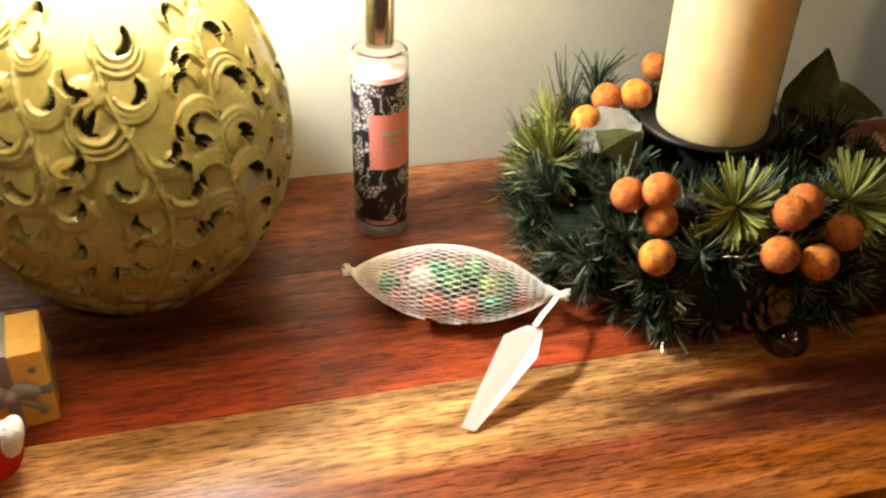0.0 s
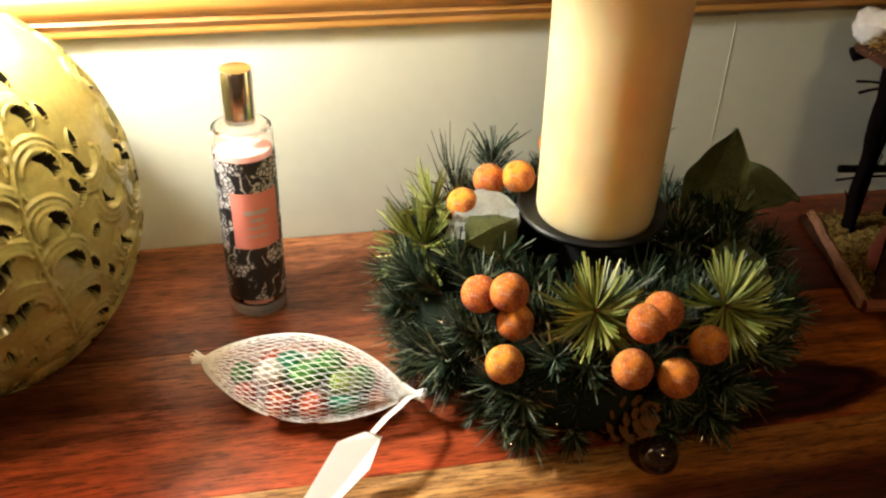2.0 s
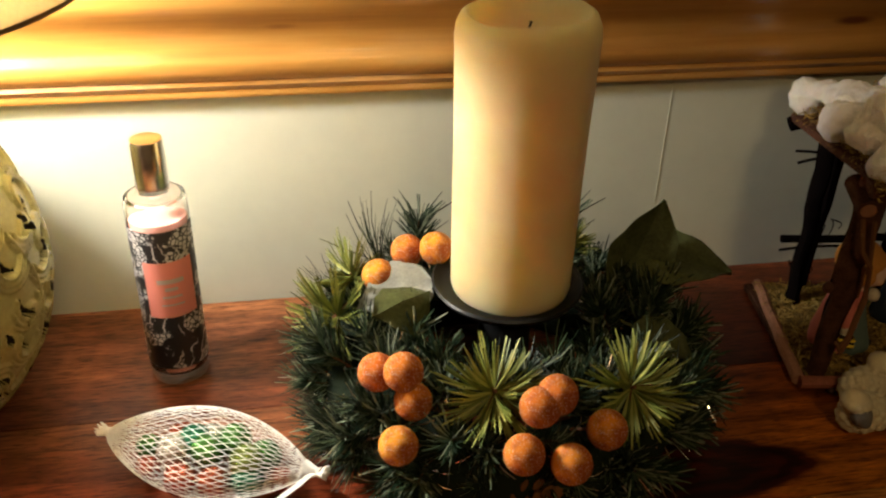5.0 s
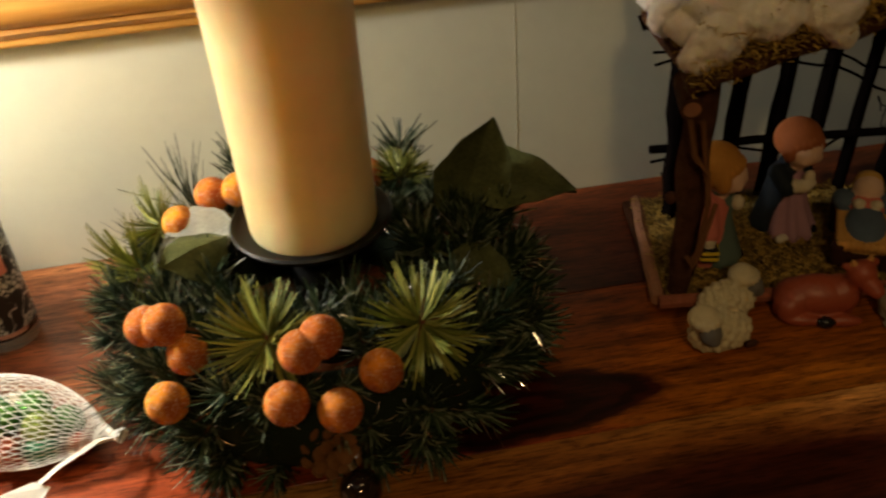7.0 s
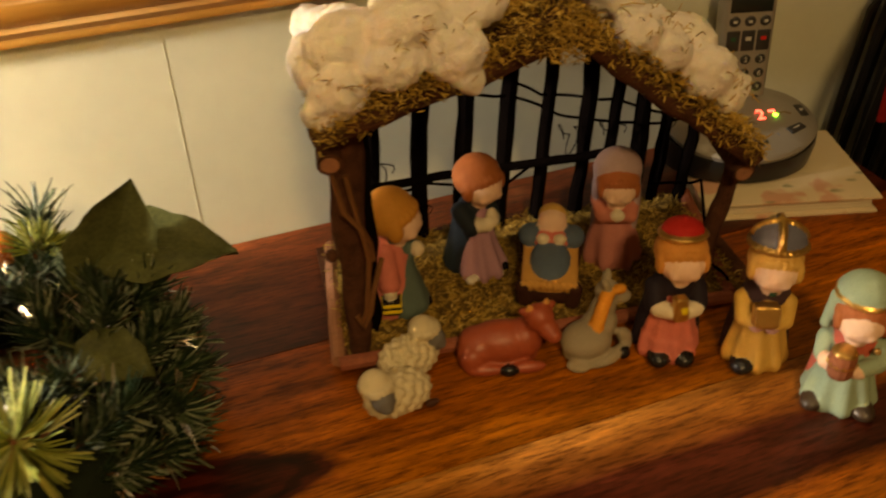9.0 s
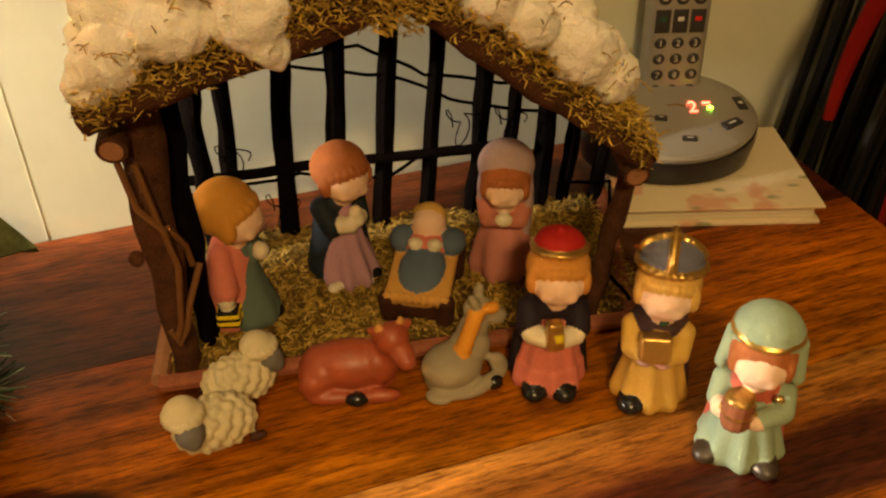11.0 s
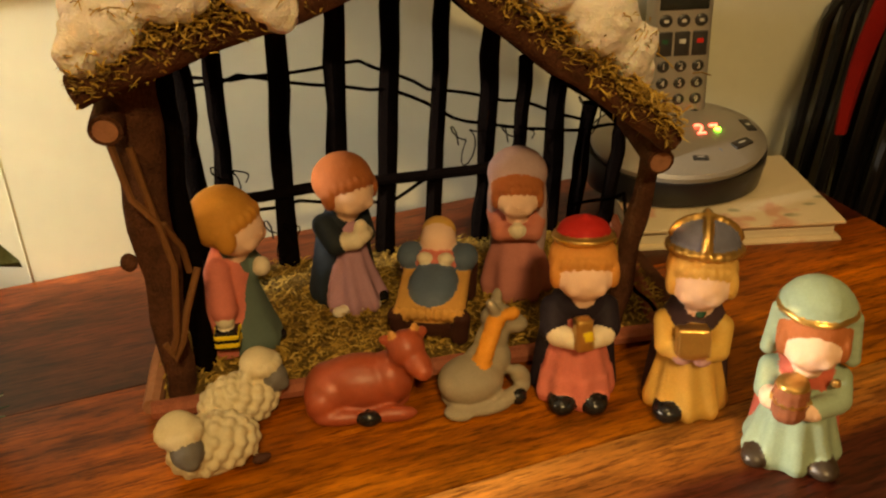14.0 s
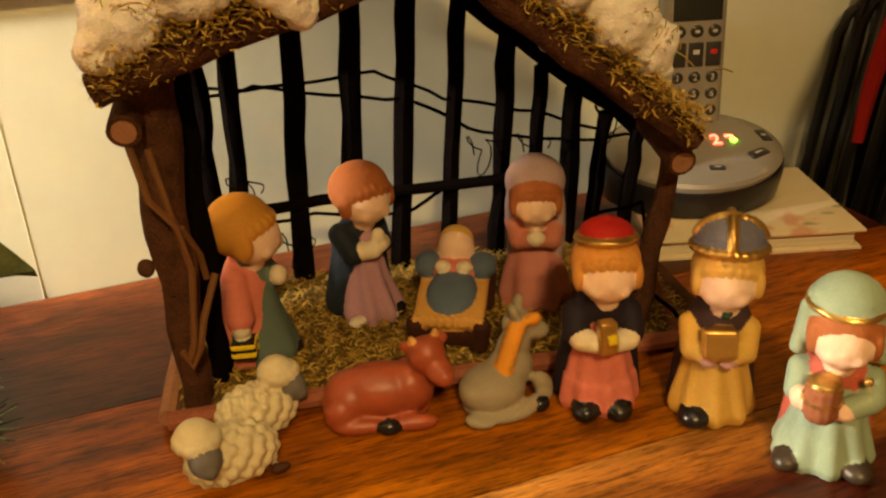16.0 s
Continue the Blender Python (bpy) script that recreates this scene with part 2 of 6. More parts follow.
def sculpt(name, pieces, mats, m, voxel=0.0016, smooth=4, rough=0.0, label="", category="", group=""):
    """One modelled figure: overlapping ellipsoids melted into one mesh; each face takes the colour of the piece that it belongs to.
    A piece is (centre, radii, (rx, ry, rz) in degrees, colour slot)."""
    bm = bmesh.new()
    inv = []
    for c, r, rot, mi in pieces:
        t = pose(*c, *rot) @ Matrix.Diagonal((*r, 1))
        bmesh.ops.create_icosphere(bm, subdivisions=3, radius=1, matrix=t)
        inv.append((np.array(t.inverted()), min(r), mi))
    me = bpy.data.meshes.new(name)
    bm.to_mesh(me)
    bm.free()
    tmp = new(name, me)
    md = tmp.modifiers.new("melt", "REMESH")
    md.mode, md.voxel_size = "VOXEL", voxel
    sm = tmp.modifiers.new("soften", "SMOOTH")
    sm.factor, sm.iterations = 0.5, smooth
    out = bpy.data.meshes.new_from_object(tmp.evaluated_get(bpy.context.evaluated_depsgraph_get()))
    bpy.data.objects.remove(tmp)
    nv = len(out.vertices)
    co = np.empty(nv * 3, dtype=np.float32)
    out.vertices.foreach_get("co", co)
    co = co.reshape(-1, 3)
    if rough:
        no = np.empty(nv * 3, dtype=np.float32)
        out.vertices.foreach_get("normal", no)
        no = no.reshape(-1, 3)
        d = np.array([noise.noise(Vector(p) * 55) * 0.6 + noise.noise(Vector(p) * 170) * 0.4 for p in co])
        co = co + no * (d * rough)[:, None]
        out.vertices.foreach_set("co", co.astype(np.float32).ravel())
    cen = np.empty(len(out.polygons) * 3, dtype=np.float32)
    out.polygons.foreach_get("center", cen)
    cen = np.c_[cen.reshape(-1, 3), np.ones(len(out.polygons))]
    best, slot = np.full(len(cen), 1e9), np.zeros(len(cen), dtype=np.int32)
    for t, rmin, mi in inv:
        d = (np.linalg.norm((cen @ t.T)[:, :3], axis=1) - 1) * rmin
        w = d < best
        best[w], slot[w] = d[w], mi
    out.materials.clear()
    for mt in mats:
        out.materials.append(mt)
    out.polygons.foreach_set("material_index", slot)
    out.shade_smooth()
    ob = new(name, out)
    ob.matrix_world = m
    return tagged(ob, label, category, group)


# ---- the room ----
def slab(name, lo, hi, mat, label="", category=""):
    bm = bmesh.new()
    box(bm, [(a + b) / 2 for a, b in zip(lo, hi)], [b - a for a, b in zip(lo, hi)])
    return tagged(mesh_ob(name, bm, mat, smooth=False), label, category, kind="structure")


X0, X1, Y1, FLOOR, CEIL = -1.3, 2.6, -3.0, -0.78, 1.62
slab("wall_north", (X0, 0.006, FLOOR), (X1, 0.126, CEIL), M["wall"], "pale green painted wall behind the sideboard", "wall")
# Unseen walls, floor and ceiling, added to close the room and bounce light.
slab("wall_south", (X0, Y1 - 0.12, FLOOR), (X1, Y1, CEIL), M["wall_far"], "unseen beige wall closing the room, toned for its bounce light", "wall")
slab("wall_west", (X0 - 0.12, Y1 - 0.12, FLOOR), (X0, 0.126, CEIL), M["wall_far"], "unseen beige wall closing the room, toned for its bounce light", "wall")
slab("wall_east", (X1, Y1 - 0.12, FLOOR), (X1 + 0.12, 0.126, CEIL), M["wall_far"], "unseen beige wall closing the room, toned for its bounce light", "wall")
slab("floor", (X0 - 0.12, Y1 - 0.12, FLOOR - 0.1), (X1 + 0.12, 0.126, FLOOR), M["carpet"], "unseen brown carpeted floor closing the room", "floor")
slab("ceiling", (X0 - 0.12, Y1 - 0.12, CEIL), (X1 + 0.12, 0.126, CEIL + 0.1), M["ceiling"], "unseen painted ceiling closing the room", "ceiling")


def wall_seam():
    bm = bmesh.new()
    box(bm, (0.4415, 0.006, 0.1), (0.0008, 0.0007, 0.205), 0.0002)
    return tagged(mesh_ob("trim_seam", bm, M["wall"]), "fine raised paper seam in the painted wall", "seam", kind="structure")


wall_seam()


def dado_rail():
    """Pine rail with steps and hollows, run along the wall."""
    prof = ((0.006, 0.2), (-0.006, 0.2), (-0.008, 0.2035), (-0.0065, 0.2065), (-0.009, 0.2085), (-0.0115, 0.212), (-0.0095, 0.2155), (-0.0125, 0.2175),
            (-0.0165, 0.223), (-0.018, 0.229), (-0.0165, 0.235), (-0.0125, 0.2385), (-0.0115, 0.245), (-0.0135, 0.2535), (-0.018, 0.262), (-0.025, 0.27),
            (-0.031, 0.278), (-0.033, 0.287), (-0.031, 0.296), (-0.026, 0.301), (-0.022, 0.304), (0.006, 0.306))
    bm = bmesh.new()
    rows = [[bm.verts.new((x, y, z + 0.005)) for y, z in prof] for x in (X0, X1)]
    for i in range(len(prof) - 1):
        bm.faces.new((rows[0][i], rows[1][i], rows[1][i + 1], rows[0][i + 1]))
    for r in rows:
        bm.faces.new(r)
    return tagged(mesh_ob("trim_rail", bm, M["pine"], angle=60), "varnished knotty pine moulded rail along the wall", "dado rail", kind="structure")


dado_rail()


# Out-of-view fitting, made up to house each fill light.
def unseen_ceiling_light(x, y):
    t = thing("unseen_ceiling_light", pose(x, y, CEIL), "unseen round ceiling light with a warm white glass dish, for fill", "ceiling light", "ceiling lights")
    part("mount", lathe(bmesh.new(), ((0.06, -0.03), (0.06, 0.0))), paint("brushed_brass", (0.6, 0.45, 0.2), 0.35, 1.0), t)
    part("dish", lathe(bmesh.new(), ((0.1, -0.115), (0.17, -0.1), (0.19, -0.06), (0.185, -0.03), (0.17, -0.03))), glow("unseen_dish_glow", (1.0, 0.74, 0.42), 0.2), t)


for cx, cy, watts in UNSEEN_CEILING_FILLS:
    unseen_ceiling_light(cx, cy)


# ---- sideboard ----
def sideboard():
    t = thing("sideboard", pose(0, 0, FLOOR), "solid rosewood sideboard with a lacquered plank top", "sideboard")
    H = -FLOOR
    xl, xr = -0.62, 1.042
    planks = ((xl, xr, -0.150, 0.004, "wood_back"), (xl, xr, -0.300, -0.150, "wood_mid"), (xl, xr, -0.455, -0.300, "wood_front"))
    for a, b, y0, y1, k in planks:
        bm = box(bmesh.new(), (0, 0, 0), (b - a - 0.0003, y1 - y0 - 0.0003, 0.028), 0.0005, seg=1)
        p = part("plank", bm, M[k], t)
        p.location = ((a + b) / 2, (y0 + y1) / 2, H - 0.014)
    part("carcass", box(bmesh.new(), ((xl + xr) / 2, -0.225, (H - 0.028 + 0.08) / 2), (xr - xl - 0.05, 0.41, H - 0.108), 0.003), M["wood_case"], t)
    for i in range(3):
        w = (xr - xl - 0.06) / 3
        x = xl + 0.03 + w * (i + 0.5)
        d = part("door", box(bmesh.new(), (x, -0.436, 0.4), (w - 0.02, 0.016, 0.58), 0.004), M["wood_case"], t)
        part("handle", ball(bmesh.new(), (x + w * 0.38, -0.456, 0.42), 0.014), paint("dark_iron", (0.05, 0.045, 0.04), 0.4, 1.0), d, "dark iron knob")
    for x in (xl + 0.06, xr - 0.06):
        for y in (-0.06, -0.39):
            part("leg", box(bmesh.new(), (x, y, 0.04), (0.06, 0.06, 0.08), 0.004), M["wood_case"], t)


sideboard()


def pierced_body(prof):
    """Ceramic globe: stems with curling leaves stand proud of the belly; the deep crescent slits under each curl are
    closed pits with the dark of the hollow painted on their floors.
    """
    NU, NV, R = 720, 300, 0.122
    pr, pz = np.array([p[0] for p in prof]), np.array([p[1] for p in prof])
    arc = np.r_[0, np.cumsum(np.hypot(np.diff(pr), np.diff(pz)))]
    vv = np.linspace(0, arc[-1], NV)
    rad, zz = np.interp(vv, arc, pr), np.interp(vv, arc, pz)
    span = 2 * math.pi * R
    uu = np.arange(NU) / NU * span
    high, pit = np.zeros((NV, NU)), np.zeros((NV, NU))
    du, dv = span / NU, vv[1]
    rng = random.Random(5)

    def stroke(field, pts, radii, peak):
        """Lay a rounded bead along pts into the field."""
        for (u, v), r in zip(pts, radii):
            i0, i1 = max(0, int((v - r) / dv)), min(NV - 1, int((v + r) / dv) + 1)
            if i1 <= i0:
                continue
            ju = np.arange(int((u - r) / du), int((u + r) / du) + 2)
            d = np.hypot(vv[i0:i1 + 1, None] - v, (ju * du)[None] - u) / r
            h = peak * np.sqrt(np.clip(1 - d * d, 0, 1))
            ix = np.ix_(np.arange(i0, i1 + 1), ju % NU)
            field[ix] = np.maximum(field[ix], h)

    def curl(u, v, size, way, hand):
        """A leaf that leaves the stem along way and curls over to one side, with nested ridges round a slit."""
        c, sn = math.cos(way), math.sin(way)

        def put(a, b):
            return u + a * c - hand * b * sn, v + a * sn + hand * b * c

        for k, (q, w) in enumerate(((1.0, 0.0027), (1.36, 0.0023), (1.7, 0.0019))):
            pts, ra = [], []
            for i in range(26):
                a = -0.9 + i / 25 * (3.6 - 0.55 * k)
                rr = size * q * (1 - 0.1 * i / 25)
                pts.append(put(size * 0.9 + rr * math.sin(a), size * 1.1 - rr * math.cos(a)))
                ra.append(w * (0.35 + 0.75 * math.sin(math.pi * (i + 2) / 29)))
            stroke(high, pts, ra, 0.0032 - 0.0004 * k)
        pts, ra = [], []
        for i in range(18):
            a = 0.35 + i / 17 * 2.3
            pts.append(put(size * 0.9 + size * 0.66 * math.sin(a), size * 1.1 - size * 0.66 * math.cos(a)))
            ra.append(size * 0.21 * math.sin(math.pi * (i + 1.2) / 19.4) + 0.0004)
        stroke(pit, pts, ra, 1.0)

    top = arc[-1]
    for n in range(11):
        u0 = (n + 0.28) / 11 * span
        lim = top * (0.69 + 0.1 * math.sin(n * 2.1 + 0.4))
        ph, sway = rng.uniform(0, 6.28), rng.uniform(0.010, 0.016)
        line = [(u0 + sway * math.sin(ph + v * 26), v) for v in np.arange(0.012, lim, 0.0016)]
        stroke(high, line, [0.0024 * (1.1 - 0.5 * i / len(line)) for i in range(len(line))], 0.0032)
        for k, v in enumerate(np.arange(0.02, lim, 0.0165)):
            u = u0 + sway * math.sin(ph + v * 26)
            side = 1 if k % 2 else -1
            size = rng.uniform(0.0105, 0.0145)
            down = n % 2 == 0 and v > lim * 0.3
            way = math.pi / 2 - side * rng.uniform(0.75, 1.25)
            curl(u, v, size, -way if down else way, side if down else -side)
            if k % 3 == 1:
                curl(u - side * 0.006, v + 0.005, size * 0.72, math.pi / 2 + side * rng.uniform(0.5, 0.9), side)
        for k in range(11):
            v, u = rng.uniform(0.012, lim * 0.95), u0 + span / 22 + rng.uniform(-0.014, 0.014)
            a, ln = rng.uniform(0.2, 2.6), rng.uniform(0.005, 0.0085)
            leaf = [(u + q * ln * math.cos(a), v + q * ln * math.sin(a)) for q in np.linspace(-1, 1, 13)]
            i, j = int(v / dv), int(u / du) % NU
            if high[i, j] > 0.0008 or pit[i, j] > 0:
                continue
            stroke(high, leaf, [0.0042 * math.cos(1.35 * q) + 0.001 for q in np.linspace(-1, 1, 13)], 0.0018)
            stroke(pit, leaf, [0.0023 * math.cos(1.45 * q) + 0.0002 for q in np.linspace(-1, 1, 13)], 1.0)
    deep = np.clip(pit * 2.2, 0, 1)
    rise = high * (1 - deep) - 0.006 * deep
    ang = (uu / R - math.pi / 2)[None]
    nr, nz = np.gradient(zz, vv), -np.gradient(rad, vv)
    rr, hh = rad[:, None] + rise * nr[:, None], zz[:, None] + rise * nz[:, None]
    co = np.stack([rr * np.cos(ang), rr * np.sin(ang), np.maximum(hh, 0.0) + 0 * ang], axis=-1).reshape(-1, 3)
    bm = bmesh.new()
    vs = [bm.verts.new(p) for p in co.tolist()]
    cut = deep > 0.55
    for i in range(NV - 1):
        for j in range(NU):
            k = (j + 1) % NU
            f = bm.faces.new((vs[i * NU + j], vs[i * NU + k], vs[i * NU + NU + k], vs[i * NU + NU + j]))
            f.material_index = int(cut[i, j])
    bm.faces.new(vs[:NU][::-1])
    bm.faces.new(vs[-NU:])
    return bm


# ---- lamp ----
def table_lamp():
    t = thing("table_lamp", pose(LAMP[0], LAMP[1], 0), "olive green pierced ceramic table lamp with a lit cream shade", "table lamp")
    clay = paint("olive_glazed_ceramic", (0.36, 0.325, 0.11), 0.2, vary=0.22, scale=30, bump=0.05, coat=0.2)
    # Near-black pit floors paint in the shade an open slit would show.
    dark = paint("painted_slit_shade", (0.03, 0.024, 0.012), 0.9)
    prof = [(0.052, 0.0), (0.058, 0.003)]
    for i in range(1, 40):
        a = -math.pi / 2 * 0.72 + i / 40 * math.pi * 0.86
        prof.append((0.004 + 0.118 * math.cos(a) ** (0.92 if a > 0 else 1.25), 0.128 + 0.142 * math.sin(a)))
    prof = [p for p in prof if p[1] >= 0] + [(0.03, 0.268), (0.024, 0.275)]
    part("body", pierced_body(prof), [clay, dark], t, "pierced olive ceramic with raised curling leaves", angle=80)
    part("neck", lathe(bmesh.new(), ((0.016, 0.27), (0.016, 0.29), (0.011, 0.292), (0.011, 0.312), (0.015, 0.314), (0.015, 0.35), (0.004, 0.352)), 24), paint("brass_fitting", (0.6, 0.42, 0.16), 0.3, 1.0), t)
    part("bulb", ball(bmesh.new(), (0, 0, 0.366), (0.026, 0.026, 0.032)), glow("lit_bulb", (1.0, 0.78, 0.5), 20), t).visible_shadow = False
    m, n, l, b = nodes_of("cream_shade_fabric")
    l.new(ramp(n, l, noise_tex(n, l, coords(n, l, (400, 400, 400)), 1.0), ((0.3, (0.72, 0.6, 0.4)), (0.7, (0.82, 0.7, 0.5)))), b.inputs["Base Color"])
    b.inputs["Roughness"].default_value = 0.8
    tr = n.new("ShaderNodeBsdfTranslucent")
    tr.inputs["Color"].default_value = (0.85, 0.68, 0.42, 1)
    mx = n.new("ShaderNodeMixShader")
    mx.inputs[0].default_value = 0.35
    l.new(b.outputs[0], mx.inputs[1])
    l.new(tr.outputs[0], mx.inputs[2])
    l.new(mx.outputs[0], n["Material Output"].inputs[0])
    sh = part("shade", lathe(bmesh.new(), ((0.191, 0.333), (0.12, 0.54), (0.1185, 0.54), (0.1895, 0.333), (0.191, 0.333)), 64, cap=False), m, t, "cream fabric empire shade")
    part("shade_rim", tube(bmesh.new(), [(0.19 * math.cos(i / 64 * 2 * math.pi), 0.19 * math.sin(i / 64 * 2 * math.pi), 0.333) for i in range(65)], 0.0016, 6), paint("brown_braid", (0.2, 0.13, 0.06), 0.8), sh)
    for i in range(3):
        a = i * 2.094
        part("shade_spoke", tube(bmesh.new(), [(0.012 * math.cos(a), 0.012 * math.sin(a), 0.33), (0.164 * math.cos(a), 0.164 * math.sin(a), 0.405)], 0.0013, 6), M["wire"], sh)


M["wire"] = paint("steel_wire", (0.5, 0.48, 0.45), 0.35, 1.0, bump=0)
table_lamp()


# ---- scent bottle ----
def sleeve_pattern():
    m, n, l, b = nodes_of("black_sleeve_white_flowers")
    v = coords(n, l)
    vo = n.new("ShaderNodeTexVoronoi")
    vo.feature = "DISTANCE_TO_EDGE"
    vo.inputs["Scale"].default_value = 250
    wv = n.new("ShaderNodeTexWave")
    wv.inputs["Scale"].default_value, wv.inputs["Distortion"].default_value, wv.inputs["Detail"].default_value = 36, 16, 3
    l.new(v, wv.inputs["Vector"])
    l.new(v, vo.inputs["Vector"])
    spray = ramp(n, l, noise_tex(n, l, v, 42, 2), ((0.52, (0, 0, 0)), (0.55, (1, 1, 1))))
    lines = ramp(n, l, wv.outputs["Fac"], ((0.9, (0, 0, 0)), (0.97, (1, 1, 1))))
    cells = ramp(n, l, vo.outputs["Distance"], ((0.07, (0, 0, 0)), (0.16, (1, 1, 1))))
    dots = mixc(n, l, 1.0, spray, cells, "MULTIPLY")
    both = mixc(n, l, 1.0, dots, mixc(n, l, 1.0, lines, ramp(n, l, noise_tex(n, l, v, 30, 2), ((0.45, (0, 0, 0)), (0.5, (0.9, 0.9, 0.9)))), "MULTIPLY"), "LIGHTEN")
    l.new(mixc(n, l, both, (0.012, 0.011, 0.012), (0.62, 0.6, 0.58)), b.inputs["Base Color"])
    b.inputs["Roughness"].default_value = 0.35
    return m


def scent_bottle():
    t = thing("scent_bottle", pose(0.0, -0.09, 0), "tall glass scent bottle with a silver cap and black floral sleeve", "bottle")
    R = 0.0235
    g = part("glass_body", lathe(bmesh.new(), ((0.001, 0.010), (R - 0.004, 0.010), (R - 0.0025, 0.012), (R - 0.0025, 0.158), (R - 0.005, 0.1625), (0.008, 0.164), (0.008, 0.174), (0.0105, 0.174), (0.0105, 0.167), (R - 0.005, 0.1665), (R - 0.001, 0.164), (R, 0.160), (R, 0.004), (R - 0.001, 0.001), (0.019, 0.0)), 48), glass("clear_bottle_glass", (0.97, 0.95, 0.93)), t, "clear glass")
    g.visible_shadow = False
    part("liquid", lathe(bmesh.new(), ((R - 0.0029, 0.0125), (R - 0.0029, 0.1475), (R - 0.0034, 0.148)), 40), paint("pink_scent", (0.85, 0.42, 0.36), 0.15, vary=0.05, bump=0), t, "pink scented liquid")
    part("sleeve", lathe(bmesh.new(), ((R + 0.0002, 0.0175), (R + 0.0002, 0.144)), 64, cap=False), sleeve_pattern(), t, "black sleeve with white flowers")
    arc, lab = bmesh.new(), radians(-90 + 14)
    w, z0, z1 = 0.82, 0.068, 0.118
    for rad, a0, zz0, zz1, mi in ((R + 0.0006, w, z0, z1, 0),):
        vs = [[arc.verts.new((rad * math.cos(lab + a), rad * math.sin(lab + a), z)) for a in np.linspace(-a0, a0, 15)] for z in (zz0, zz1)]
        for i in range(14):
            arc.faces.new((vs[0][i], vs[0][i + 1], vs[1][i + 1], vs[1][i]))
    lb = part("label", arc, paint("coral_pink_label", (0.86, 0.3, 0.24), 0.45, vary=0.04, bump=0), t, "coral pink paper label")
    grey = paint("pale_print", (0.6, 0.5, 0.48), 0.5, vary=0.05, bump=0)
    for z, ww, hh in ((0.099, 0.42, 0.004), (0.0925, 0.2, 0.003), (0.086, 0.3, 0.002), (0.079, 0.36, 0.0015)):
        bar = bmesh.new()
        vs = [[bar.verts.new(((R + 0.0009) * math.cos(lab + a), (R + 0.0009) * math.sin(lab + a), z + d)) for a in np.linspace(-ww, ww, 9)] for d in (0, hh)]
        for i in range(8):
            bar.faces.new((vs[0][i], vs[0][i + 1], vs[1][i + 1], vs[1][i]))
        part("print_bar", bar, grey, lb)
    part("collar", lathe(bmesh.new(), ((0.0112, 0.168), (0.0112, 0.174), (0.0095, 0.1745)), 32), glass("clear_collar", (0.95, 0.95, 0.95), 0.1), t)
    part("cap", lathe(bmesh.new(), ((0.0118, 0.1715), (0.0122, 0.173), (0.0122, 0.2075), (0.0114, 0.2095), (0.003, 0.21)), 40), paint("polished_silver_cap", (0.86, 0.84, 0.8), 0.2, 1.0, vary=0.05, bump=0.02), t, "polished silver cap")


scent_bottle()


